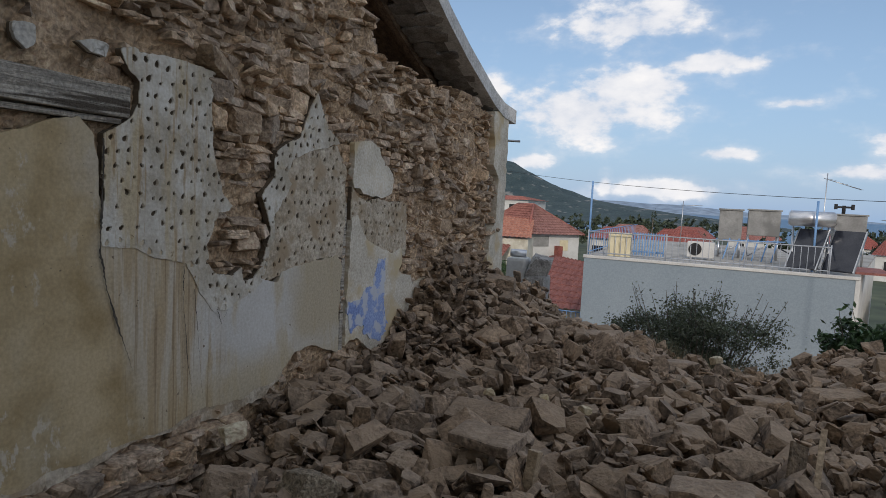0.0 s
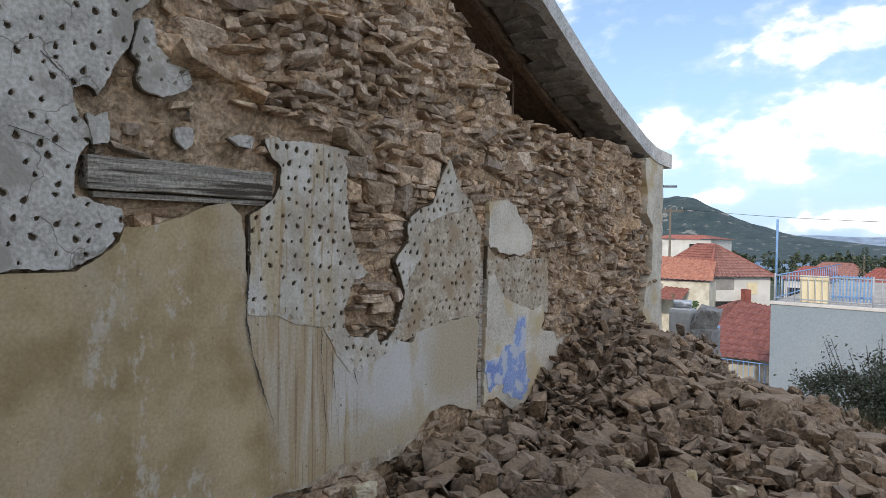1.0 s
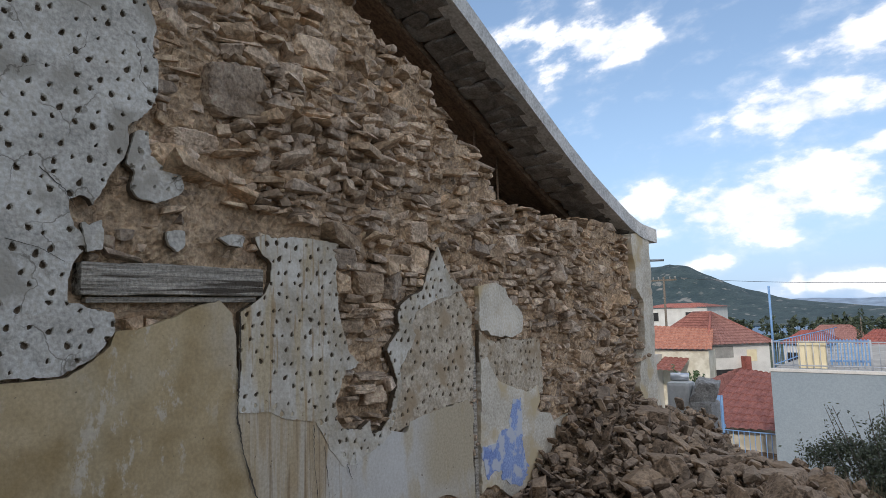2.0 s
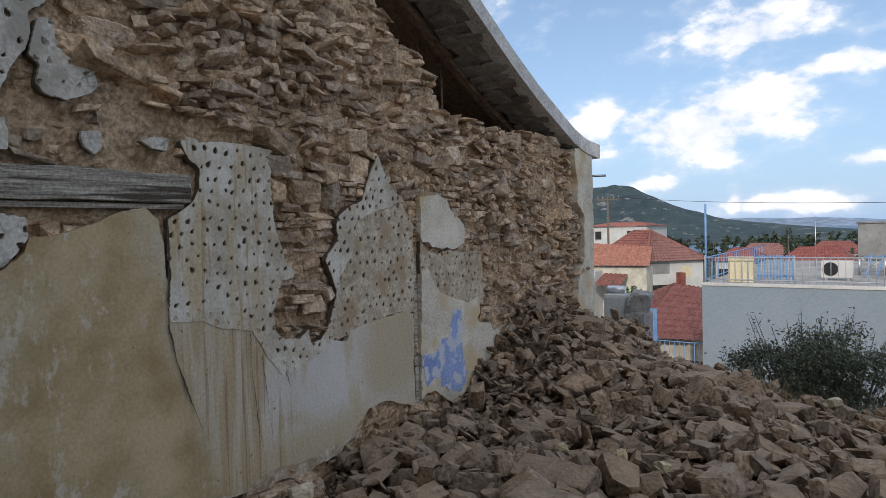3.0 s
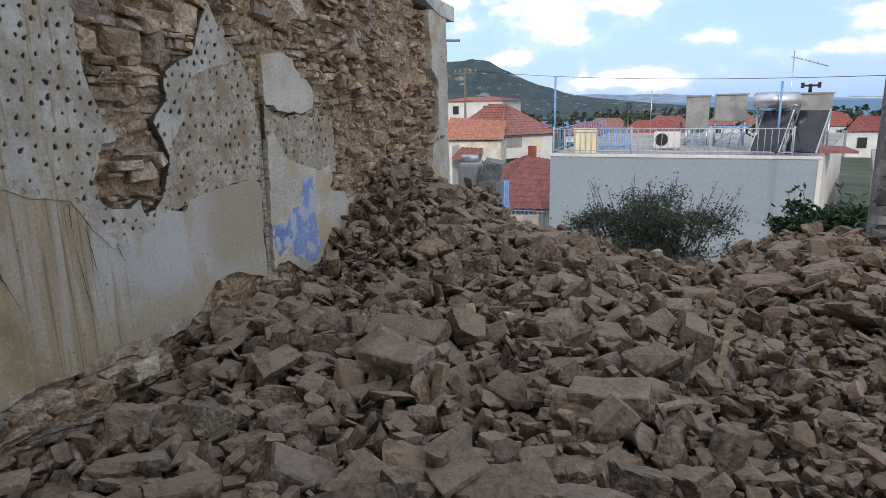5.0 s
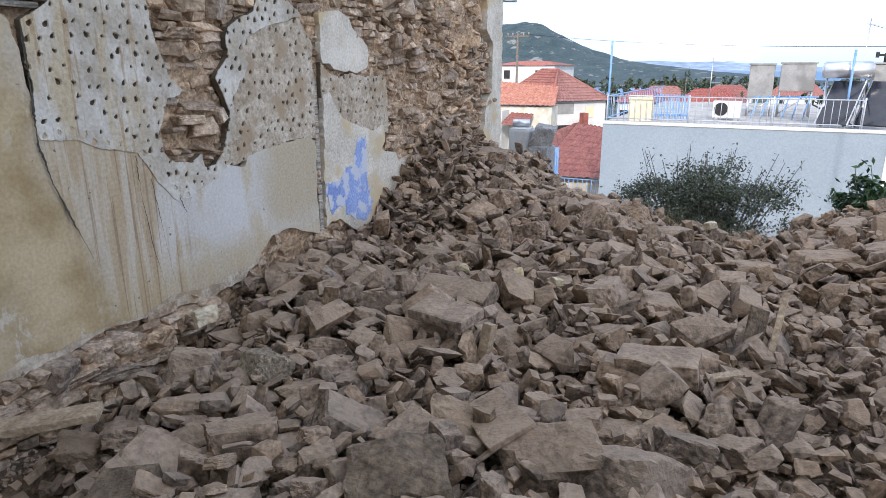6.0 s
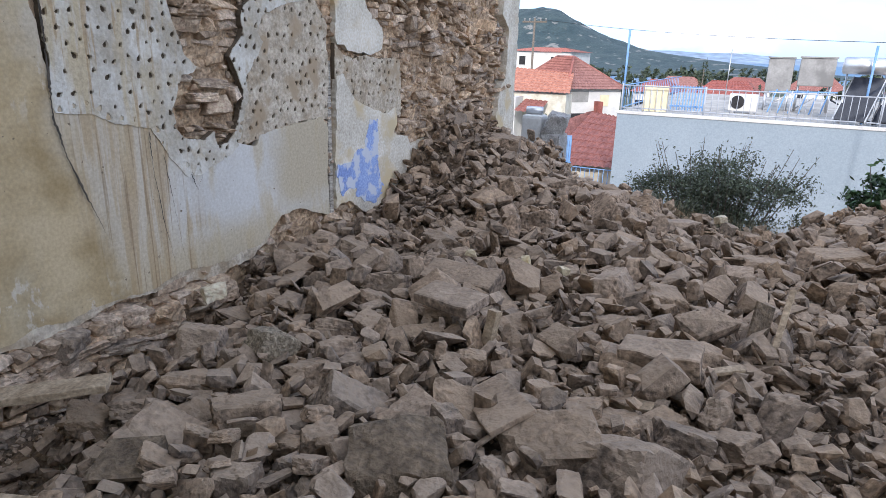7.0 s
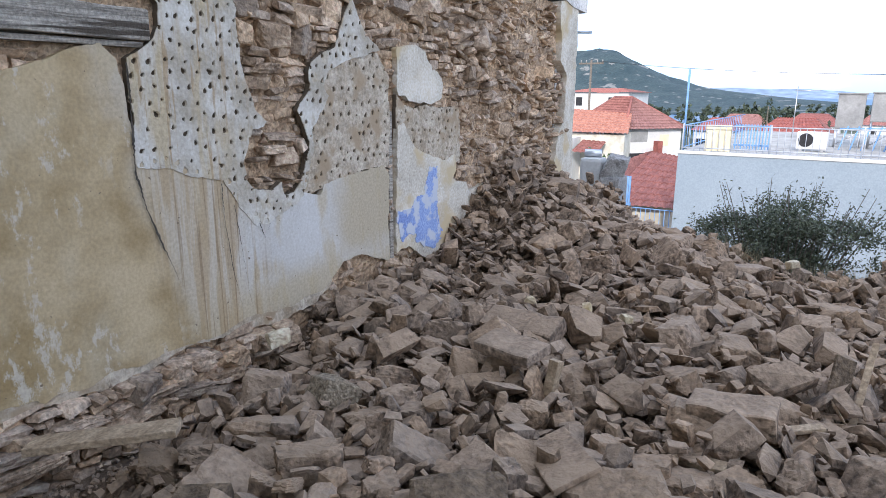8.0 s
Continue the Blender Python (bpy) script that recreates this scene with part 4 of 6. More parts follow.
while z < 4.1:
    hgt = rs.uniform(0.028, 0.08)
    y = 0.4 + rs.uniform(0, 0.2)
    while y < 7.75:
        wid = rs.choice((0.05, 0.07, 0.09, 0.12, 0.16, 0.24)) * rs.uniform(0.85, 1.25)
        hh = hgt * rs.uniform(0.7, 1.35)
        cy, cz = y + wid / 2, z + hgt / 2 + 0.025 * math.sin(y * 1.7)
        y += wid * rs.uniform(0.92, 1.12)
        if cz > top_at(cy) + 0.02 or (cy < 1.2 and cz > 0.2) or (cy > 7.35 and cz > 1.7):
            continue
        ya, za = np.array([cy, cy - wid * 0.45, cy + wid * 0.45, cy, cy]), np.array([cz, cz, cz, cz - hgt * 0.45, cz + hgt * 0.45])
        behind = any(bool(inside(p, ya, za).any()) for p in PLASTER)
        if any(bool(inside(p, ya, za).all()) for p in PLASTER):
            continue
        if 1.22 < cy < 2.26 and 1.66 < cz < 1.88:
            continue
        if abs(cy - 2.02) < 0.17 and abs(cz - 2.88) < 0.12 or abs(cy - 3.09) < 0.28 and abs(cz - 1.81) < 0.09:
            continue
        if 1.22 < cy < 1.62 and 2.1 < cz < 2.62 and rs.random() < 0.4:
            continue
        loose = 1.0 if (cz > 1.97 or cy > 5.3) else 0.35
        # washed-out mortar covers the stones in drifts, most along one bed
        drift = float(fbm(np.array(cy * 1.1 + 3), np.array(cz * 1.6 + 5), 130, 3)) + 0.3 * math.exp(-((cz - 2.06) / 0.1) ** 2) * (cy < 4.5)
        if drift > 0.13 and rs.random() < 0.75 or rs.random() < 0.08:
            continue
        px = WALL_X - 0.055 + (0.07 if cz < -0.05 else 0.0) + rs.gauss(0, 0.024) * loose + 0.16 * loose * float(fbm(np.array(cy * 2.2), np.array(cz * 2.2), 90, 3))
        if behind:
            loose, px = 0.1, min(px, WALL_X - 0.085)
        big_ = 1.0 + (1.1 if rs.random() < 0.04 * loose and cz < top_at(cy) - 0.35 else 0)
        m = pose(px, cy, cz, rs.gauss(0, 4 + 8 * loose), rs.gauss(0, 12 * loose + 3), rs.gauss(0, 15 * loose + 4)) @ Matrix.Diagonal((rs.uniform(0.12, 0.2), wid * 1.06 * big_, hh * 1.06 * big_, 1))
        wall_stones.append((rs.randrange(len(LIB)), m))
    z += hgt * 0.93

BEDDED = [(2.02, 2.88, 0.36, 0.26), (1.77, 2.54, 0.28, 0.1), (1.66, 2.43, 0.26, 0.14), (2.85, 1.8, 0.15, 0.17), (3.11, 1.81, 0.28, 0.2), (3.32, 1.81, 0.16, 0.2), (2.86, 1.97, 0.2, 0.14), (3.58, 2.2, 0.24, 0.16), (4.81, 2.19, 0.24, 0.16), (3.0, 1.6, 0.22, 0.07), (3.21, 1.59, 0.16, 0.07), (3.12, 1.04, 0.2, 0.12), (2.62, 3.29, 0.3, 0.2), (5.99, 2.44, 0.2, 0.16), (2.4, 3.1, 0.3, 0.12), (2.5, 2.45, 0.26, 0.1), (3.3, 3.0, 0.22, 0.14), (3.05, 1.19, 0.2, 0.06), (3.02, 1.1, 0.24, 0.06)]
for y_, z_, w_, h_ in BEDDED:
    ob = new("bedded_stone", rough_mesh(rs.randrange(len(ROUGH)), M_stone))
    ob.parent = gable
    ob.matrix_world = pose(WALL_X - 0.05, y_, z_, rs.gauss(0, 4), rs.gauss(0, 4), rs.gauss(0, 6)) @ Matrix.Diagonal((0.2, w_ * 1.1, h_ * 1.1, 1))

# coursed footing stones below the broken plaster edge
for y_, z_, w_, h_ in ((1.96, -0.1, 0.17, 0.14), (2.17, -0.1, 0.13, 0.15), (2.32, -0.09, 0.16, 0.11), (1.85, -0.22, 0.4, 0.06), (1.93, -0.17, 0.34, 0.05), (2.25, -0.23, 0.3, 0.07), (2.54, -0.12, 0.22, 0.09), (2.5, -0.22, 0.26, 0.08), (1.6, -0.16, 0.3, 0.05), (1.62, -0.23, 0.36, 0.06), (1.3, -0.18, 0.34, 0.06), (1.35, -0.27, 0.4, 0.07), (2.8, -0.1, 0.2, 0.11), (3.0, -0.14, 0.2, 0.12), (3.35, -0.06, 0.16, 0.1)):
    ob = new("footing_stone", rough_mesh(rs.randrange(len(ROUGH)), M_stone))
    ob.parent = gable
    ob.matrix_world = pose(WALL_X + 0.0, y_, z_, rs.gauss(0, 2), rs.gauss(0, 3), rs.gauss(0, 4)) @ Matrix.Diagonal((0.24, w_ * 1.1, h_ * 1.15, 1))

# ---- the roof over the gable ----
roof = thing("roof", (-3.2, 6, 3), "sagging roof edge with a white lime rim and dark timbers under it", "roof", kind="structure")
roof.location = (0, 0, 0)


def roof_z(y):
    """Underside of the roof along the slope, flaring at the eave."""
    if y < 4.33:
        return 3.95 + 0.52 * (4.33 - y)
    return float(np.interp(y, [4.33, 4.87, 5.88, 6.42, 6.83, 7.33, 7.68, 8.14], [3.95, 3.65, 3.12, 2.87, 2.71, 2.52, 2.43, 2.4]))


def slope_sheet(name, x0, x1, lift_, thick, mat, y0=-1.0, y1=8.14, rag=0.0, steps=60, label="", parent=roof, seed=3):
    v, f = [], []
    r = random.Random(seed)
    for i in range(steps + 1):
        yy = y0 + (y1 - y0) * i / steps
        zz = roof_z(yy) + lift_
        a, b = x0 + r.uniform(-rag, rag), x1
        v += [(a, yy, zz), (b, yy, zz), (b, yy, zz + thick), (a, yy, zz + thick)]
    for i in range(steps):
        o = i * 4
        for k in range(4):
            f.append((o + k, o + (k + 1) % 4, o + 4 + (k + 1) % 4, o + 4 + k))
    f += [(3, 2, 1, 0), (steps * 4, steps * 4 + 1, steps * 4 + 2, steps * 4 + 3)]
    return put(name, v, f, mat, parent, label)


slope_sheet("roof_boarding", -6.5, -2.78, 0.1, 0.03, M_darkwood, label="dark boards")
slope_sheet("roof_slab", -6.5, -2.76, 0.14, 0.05, M_tile)
slope_sheet("verge_rim", -2.85, -2.68, 0.03, 0.175, M_roofrim, label="white limewashed verge", steps=90)
for k, rx in enumerate((-3.3, -3.95, -4.6)):
    slope_sheet("rafter", rx - 0.04, rx + 0.04, -0.02, 0.115, M_darkwood)
# stone slates bedded under the verge, with a ragged inner edge
r_ = random.Random(5)
yy = 2.6
while yy < 7.45:
    w = r_.uniform(0.08, 0.2)
    for k in range(2):
        wd = r_.uniform(0.2, 0.34)
        xc = -2.92 - 0.19 * k + r_.uniform(-0.05, 0.03)
        ob = new("soffit_slate", lib_mesh(r_.randrange(len(LIB)), M_soffit, "soffit_slate"))
        ob.matrix_world = pose(xc, yy + w / 2, roof_z(yy + w / 2) + 0.06 + r_.uniform(-0.012, 0.012), -24.5 + r_.gauss(0, 3), r_.gauss(0, 4), r_.gauss(0, 8)) @ Matrix.Diagonal((wd * 1.2, w * 1.35, 0.07, 1))
        ob.parent = roof
    yy += w * 0.95
for hy in (5.35, 5.75):
    rodpart("hanging_rod", (-3.5, hy, 2.2), (-3.5, hy, roof_z(hy) + 0.1), 0.012, M_darkwood, roof)
boxpart("attic_wall", -6.6, -6.4, -4, 8, -1, 6, M_mud, roof)
boxpart("attic_floor", -6.4, -3.35, -4, 7.6, 1.9, 2.0, M_darkwood, roof)

# white-plastered corner of the facade
corner = thing("facade_corner", (-2.9, 7.9, 0), "broken house corner with flaking white plaster", "wall", kind="structure")
corner.name = "wall_north"
corner.location = (0, 0, 0)
F_C = [(7.62, -0.6), (7.36, 0.7), (7.44, 1.04), (7.58, 1.17), (7.6, 1.68), (7.4, 1.84), (7.41, 2.12), (7.34, 2.36), (7.36, 2.5), (7.62, 2.5), (7.9, 2.46), (7.92, -0.6)]
panel("plaster_sheet", F_C, M_white, corner, "white plaster turned round the corner", cell=0.015, seed=61, front=0.06, back=-0.3, rag=0.03, relief=0.016)
boxpart("corner_masonry", -6.4, -2.79, 7.5, 7.85, -3.4, 2.4, M_render, corner)
rodpart("rain_spout", (-2.8, 8.0, 2.2), (-2.6, 8.12, 2.2), 0.015, M_metal, corner)


# ---- loose stones of the collapsed house ----
rg = random.Random(77)
M_R = M_rubble


def ground_at(x, y):
    return float(height(x, y))


def lay(x, y, w, d, h, yaw=0.0, tip=0.0, roll=0.0, up=0.0):
    """A stone's pose on the ground: size w, d, h in metres, sunk a little."""
    return pose(x, y, ground_at(x, y) + h * 0.32 + up, tip, roll, yaw) @ Matrix.Diagonal((w, d, h, 1))


taken = []


# stones that stand out: x, y, width, height, yaw
BY_THE_WALL = [
    (-2.0, 2.2, 0.25, 0.2, 20), (-1.74, 1.91, 0.28, 0.11, 40), (-1.5, 1.56, 0.27, 0.15, 25), (-1.3, 1.78, 0.23, 0.16, 50), (-1.84, 1.72, 0.21, 0.07, 15), (-2.3, 2.02, 0.14, 0.08, 30), (-1.71, 2.15, 0.11, 0.13, 60), (-1.56, 2.1, 0.15, 0.1, 10), (-1.49, 1.74, 0.17, 0.08, -10), (-1.28, 1.56, 0.1, 0.15, 35), (-1.01, 1.47, 0.17, 0.15, 40), (-2.01, 1.61, 0.19, 0.09, 20),
    (-2.2, 3.78, 0.22, 0.16, 10), (-2.5, 3.83, 0.24, 0.12, 0), (-1.76, 3.59, 0.24, 0.2, 70)]
IN_THE_MIDDLE = [
    (-1.32, 2.41, 0.22, 0.15, 35), (-1.17, 2.36, 0.16, 0.12, 20), (-0.98, 2.05, 0.27, 0.18, 30), (-1.29, 2.2, 0.17, 0.13, 75), (-1.54, 2.68, 0.22, 0.1, 25), (-1.36, 2.77, 0.21, 0.14, -20), (-0.94, 1.8, 0.15, 0.13, 70), (-1.14, 1.85, 0.18, 0.06, 40), (-1.02, 1.75, 0.13, 0.08, 10), (-0.71, 2.14, 0.24, 0.13, 80), (-0.57, 2.28, 0.23, 0.14, 15), (-0.54, 2.1, 0.13, 0.18, 60), (-0.72, 2.68, 0.15, 0.13, 20), (-1.09, 2.87, 0.21, 0.1, 35), (-1.56, 3.09, 0.2, 0.12, 0), (-1.58, 3.28, 0.26, 0.17, 25), (-0.74, 3.2, 0.19, 0.1, 45)]
OPEN_SIDE = [
    (-0.11, 2.18, 0.34, 0.18, 25), (0.15, 2.21, 0.3, 0.2, 40), (0.27, 2.5, 0.22, 0.14, 10), (0.36, 2.69, 0.14, 0.14, 60), (0.44, 2.59, 0.16, 0.13, -30), (-0.33, 2.54, 0.13, 0.14, 70), (-0.13, 2.5, 0.19, 0.12, 30), (0.02, 2.51, 0.19, 0.09, 5), (0.17, 2.61, 0.19, 0.09, 45), (0.26, 3.3, 0.2, 0.13, 20), (-0.36, 3.97, 0.29, 0.2, 75), (-0.06, 3.95, 0.29, 0.14, 10), (-0.73, 4.15, 0.2, 0.14, 40), (-0.26, 4.72, 0.22, 0.17, 15), (0.44, 5.09, 0.3, 0.15, 30)]
FAR_SLOPE = [
    (-1.73, 4.32, 0.27, 0.18, 20), (-1.32, 5.24, 0.34, 0.18, 15), (-0.93, 5.81, 0.35, 0.2, 40), (-1.05, 6.38, 0.4, 0.2, 10), (-0.3, 6.17, 0.34, 0.18, 50), (-0.7, 6.48, 0.3, 0.24, 0), (-1.8, 5.79, 0.33, 0.18, 30), (-1.88, 5.34, 0.28, 0.19, 65), (-1.53, 3.75, 0.13, 0.2, 35), (0.9, 5.5, 0.36, 0.14, 20), (1.3, 5.7, 0.42, 0.16, -15), (1.5, 6.5, 0.4, 0.2, 30), (1.1, 6.6, 0.34, 0.16, 60), (-2.2, 6.5, 0.36, 0.2, 15), (-1.6, 6.6, 0.34, 0.15, 40)]
LUMP = (-0.6, 1.86, 0.38, 0.2, 30)
for n_stand, (x, y, w, h, yaw) in enumerate([LUMP] + BY_THE_WALL + IN_THE_MIDDLE + OPEN_SIDE + FAR_SLOPE):
    d = w * rg.uniform(0.7, 0.95)
    upright = h > 1.1 * w
    lean = 6 if upright else 15
    if upright:
        d = w * 0.6
    ob = new("rubble_block", rough_mesh(n_stand % len(ROUGH), M_concrete2 if n_stand == 0 else M_R))
    ob.matrix_world = lay(x, y, w * 1.02, d * 1.02, h * 1.1, yaw + rg.gauss(0, 6), rg.gauss(0, lean), rg.gauss(0, lean), 0.035)
    tagged(ob, "dark grey lump of broken concrete in the rubble" if n_stand == 0 else "large dusty broken building stone lying in the rubble", "stone", "rubble stones")
    taken.append((x, y, w * 0.5))

grid_taken = {}
for q in taken:
    grid_taken.setdefault((int(q[0] * 2), int(q[1] * 2)), []).append(q)


def room(x, y, r):
    i, j = int(x * 2), int(y * 2)
    for a in (-1, 0, 1):
        for b in (-1, 0, 1):
            for p, q, c in grid_taken.get((i + a, j + b), ()):
                if (x - p) ** 2 + (y - q) ** 2 < (0.66 * (r + c)) ** 2:
                    return False
    return True


mids = []
for size, tries in ((0.2, 500), (0.165, 1800), (0.13, 4200), (0.1, 8000), (0.078, 14000), (0.058, 16000)):
    for i in range(tries):
        x, y = rg.uniform(-2.7, 2.6), rg.uniform(0.75, 8.5)
        if y > plot_edge(x) + 0.6 or (x - 0.4) ** 2 + (y - 0.2) ** 2 < 0.8:
            continue
        if size > 0.12 and y < 2.7:
            continue
        s = size * rg.uniform(0.85, 1.2)
        if x > 0.6 and y < 4.6 and (s > 0.11 or rg.random() < 0.85):
            continue
        if (x < -1.85 and y < 1.75) or (x < -2.3 and y < 3.2) or (-1.8 < x < -1.1 and y < 1.5 and size > 0.1):
            continue
        if size > 0.1 and x < -1.9 and y > 3.9 and rg.random() < 0.75:
            continue
        if not room(x, y, s * 0.5):
            continue
        grid_taken.setdefault((int(x * 2), int(y * 2)), []).append((x, y, s * 0.5))
        mids.append((x, y, s))
mids.sort(key=lambda q: ((q[0] + 0.4) ** 2 + (q[1] - 1.0) ** 2) / q[2] ** 1.5)
stones_rest = []
for k, (x, y, s) in enumerate(mids):
    w, d, h = s * 1.25, s * rg.uniform(0.65, 1.0), s * rg.choice((0.18, 0.28, 0.42, 0.64))
    tip, roll = (rg.gauss(0, 25), rg.gauss(0, 25)) if rg.random() > 0.24 else (rg.gauss(0, 15), rg.choice((-1, 1)) * rg.uniform(40, 80))
    m = lay(x, y, w, d, h, rg.uniform(0, 360), tip, roll, 0.03 + 0.12 * rg.random() ** 1.7)
    if k < 236:
        ob = new("rubble_stone", rough_mesh(rg.randrange(len(ROUGH)), M_R))
        ob.matrix_world = m
        tagged(ob, "dusty grey-brown broken building stone in the rubble", "stone", "rubble stones")
    else:
        stones_rest.append((rg.randrange(len(LIB)), m))
for i in range(8000):
    x, y = rg.uniform(-2.72, 2.7), 0.7 + 7.8 * rg.random() ** 1.1
    if y > plot_edge(x) + 0.7 or (x < -2.28 and y < 2.5):
        continue
    s = rg.uniform(0.03, 0.09)
    stones_rest.append((rg.randrange(len(LIB)), lay(x, y, s * 1.25, s * rg.uniform(0.6, 0.95), s * rg.uniform(0.3, 0.8), rg.uniform(0, 360), rg.gauss(0, 28), rg.gauss(0, 28), rg.uniform(0, 0.06))))
heap("rubble", stones_rest, M_R, "heap of dusty grey-brown stones and fragments", "rubble")
grit = []
for i in range(15000):
    x, y = rg.uniform(-2.72, 2.4), 0.6 + 6.4 * rg.random() ** 1.5
    s = rg.uniform(0.008, 0.032)
    grit.append((rg.randrange(len(LIB)), lay(x, y, s * 1.3, s, s * 0.7, rg.uniform(0, 360), rg.gauss(0, 30), rg.gauss(0, 30), 0.006)))
heap("gravel", grit, M_R, "brown grit and small chips of stone and mortar", "gravel")

# ---- hill ----
hx, hy = np.meshgrid(np.linspace(-1200, 260, 170), np.linspace(750, 1600, 60), indexing="ij")
ridge = np.interp(hx * 1100 / hy, [-1200, -640, -520, -465, -410, -375, -350, -322, -280, -232, -190, -80, 100], [52, 86, 97, 101, 101, 95, 84, 69, 51, 36, 29, 17, 0])
hz = ridge * np.exp(-((hy - 1100) / 200) ** 2) * (1 + 0.3 * fbm(hx / 70 + 9, hy / 70 + 9, 55, 5)) - 22
ii = np.arange(hx.size).reshape(hx.shape)
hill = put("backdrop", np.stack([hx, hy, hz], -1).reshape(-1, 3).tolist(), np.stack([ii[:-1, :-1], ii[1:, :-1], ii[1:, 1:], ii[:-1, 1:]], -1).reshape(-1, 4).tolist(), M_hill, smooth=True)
tagged(hill, "scrub-covered hill with bare rock bands", "hill", kind="structure")
coast_x = np.linspace(-1500, 900, 90)
cz_ = -20 + 62 * np.interp(coast_x, [-1500, -700, -250, 100, 500, 900], [0.9, 1.0, 0.75, 0.42, 0.3, 0.0]) * (1 + 0.5 * fbm(coast_x / 160 + 4, coast_x * 0 + 3.3, 56, 4))
cv_ = [(x, 3900, -22) for x in coast_x] + [(x, 4200, z) for x, z in zip(coast_x, cz_)] + [(x, 4600, -22) for x in coast_x]
cf_ = [(i + r * 90, i + 1 + r * 90, i + 91 + r * 90, i + 90 + r * 90) for r in (0, 1) for i in range(89)]
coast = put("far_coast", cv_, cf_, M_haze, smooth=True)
tagged(coast, "mountains across the bay, pale blue from painted-in haze", "mountains", kind="structure")

# ---- things lying on the rubble ----
def board(name, a, b, w, t, mat, label, cat, roll=0.0, bevel=0.004):
    """A board from a to b, of width w and thickness t, with worn ends."""
    a, b = Vector(a), Vector(b)
    d = b - a
    bm = bmesh.new()
    box(bm, -d.length / 2, d.length / 2, -w / 2, w / 2, -t / 2, t / 2, bevel)
    bmesh.ops.subdivide_edges(bm, edges=[e for e in bm.edges if e.calc_length() > d.length * 0.6], cuts=10)
    for v in bm.verts:
        v.co += noise.noise_vector(v.co * 9 + Vector((a.x * 7, 0, 0))) * t * 0.18
    ob = part(name, bm, mat)
    ob.matrix_world = Matrix.Translation((a + b) / 2) @ d.to_track_quat("X", "Z").to_matrix().to_4x4() @ pose(0, 0, 0, roll)
    return tagged(ob, label, cat)


board("plank", (-2.4, 1.26, -0.01), (-1.93, 1.66, 0.04), 0.12, 0.035, M_plank, "dusty pale timber plank bridging a hollow by the wall", "plank")
board("plank", (-2.35, 0.82, -0.09), (-1.46, 1.13, -0.04), 0.09, 0.03, M_plank, "long dusty plank lying on the earth", "plank", 8)
board("short_board", (-1.72, 0.98, -0.06), (-1.4, 1.1, 0.0), 0.14, 0.02, M_plank, "short broken board on the earth", "board", -10)
board("timber_post", (-0.76, 2.93, -0.08), (-0.74, 2.98, 0.16), 0.06, 0.05, M_plank, "short upright timber stump among the stones", "timber", 5)
board("stick", (0.52, 3.38, -0.06), (0.58, 3.72, 0.3), 0.03, 0.02, M_plank, "thin broken lath standing in the rubble", "stick")
board("slate_board", (0.44, 3.52, -0.06), (0.47, 3.66, 0.22), 0.13, 0.015, M_concrete2, "dark thin board leaning in the rubble", "board", 60)
board("lath", (0.14, 3.05, 0.0), (0.42, 3.2, 0.05), 0.05, 0.02, M_plank, "short flat lath lying on the stones", "lath")
board("lath", (-0.12, 2.72, -0.02), (0.12, 2.68, 0.02), 0.07, 0.025, M_plank, "short flat lath lying on the stones", "lath", 6)
board("flat_slab", (-1.2, 3.06, 0.15), (-0.83, 2.98, 0.16), 0.2, 0.06, M_R, "flat pale stone slab bridging two stones", "slab", 6, 0.012)
board("plaster_sheet_piece", (-0.55, 2.42, 0.06), (-0.3, 2.16, 0.1), 0.2, 0.025, M_R, "thin flat sheet of grey render", "render sheet", 22, 0.006)
board("flat_slab", (-0.1, 3.0, 0.1), (0.25, 3.02, 0.11), 0.2, 0.1, M_R, "thick flat-topped building stone on the rubble", "slab", 4, 0.014)
board("flat_slab", (-1.45, 3.55, 0.06), (-0.95, 3.5, 0.08), 0.2, 0.11, M_R, "long flat brown stone lying in the rubble", "slab", 20, 0.016)
hb = bmesh.new()
for q in ((-0.1, 0.1, -0.05, -0.035), (-0.1, 0.1, 0.035, 0.05)):
    box(hb, q[0], q[1], -0.1, 0.1, q[2], q[3])
for q in (-0.1, -0.007, 0.086):
    box(hb, q, q + 0.014, -0.1, 0.1, -0.034, 0.034)
block = part("hollow_block", hb, M_concrete2)
block.matrix_world = pose(-1.4, 1.36, ground_at(-1.4, 1.36) + 0.11, 8, -6, 28)
tagged(block, "dark grey hollow block lying in the earth", "block")
for x, y, z, s, mt, lab in ((-2.4, 2.66, 0.02, 0.15, M_cream, "stone with white plaster still stuck to it"), (-1.56, 2.28, 0.06, 0.2, M_conglo, "pitted lump of pale conglomerate"), (-1.0, 4.1, 0.06, 0.08, M_cream, "small white plaster fragment"), (-1.35, 3.95, 0.1, 0.07, M_cream, "small white plaster fragment"), (-0.7, 4.0, 0.08, 0.07, M_cream, "small white plaster fragment"), (0.02, 6.4, 0.0, 0.12, M_cream, "white plaster fragment at the plot edge")):
    ob = new("fragment", rough_mesh(rg.randrange(len(ROUGH)), mt))
    ob.matrix_world = pose(x, y, z, rg.uniform(-20, 20), rg.uniform(-20, 20), rg.uniform(0, 360)) @ Matrix.Diagonal((s, s * 0.8, s * 0.7, 1))
    tagged(ob, lab, "fragment")
# dry straw in the earth by the wall and along the plot edge
sv, sf = [], []
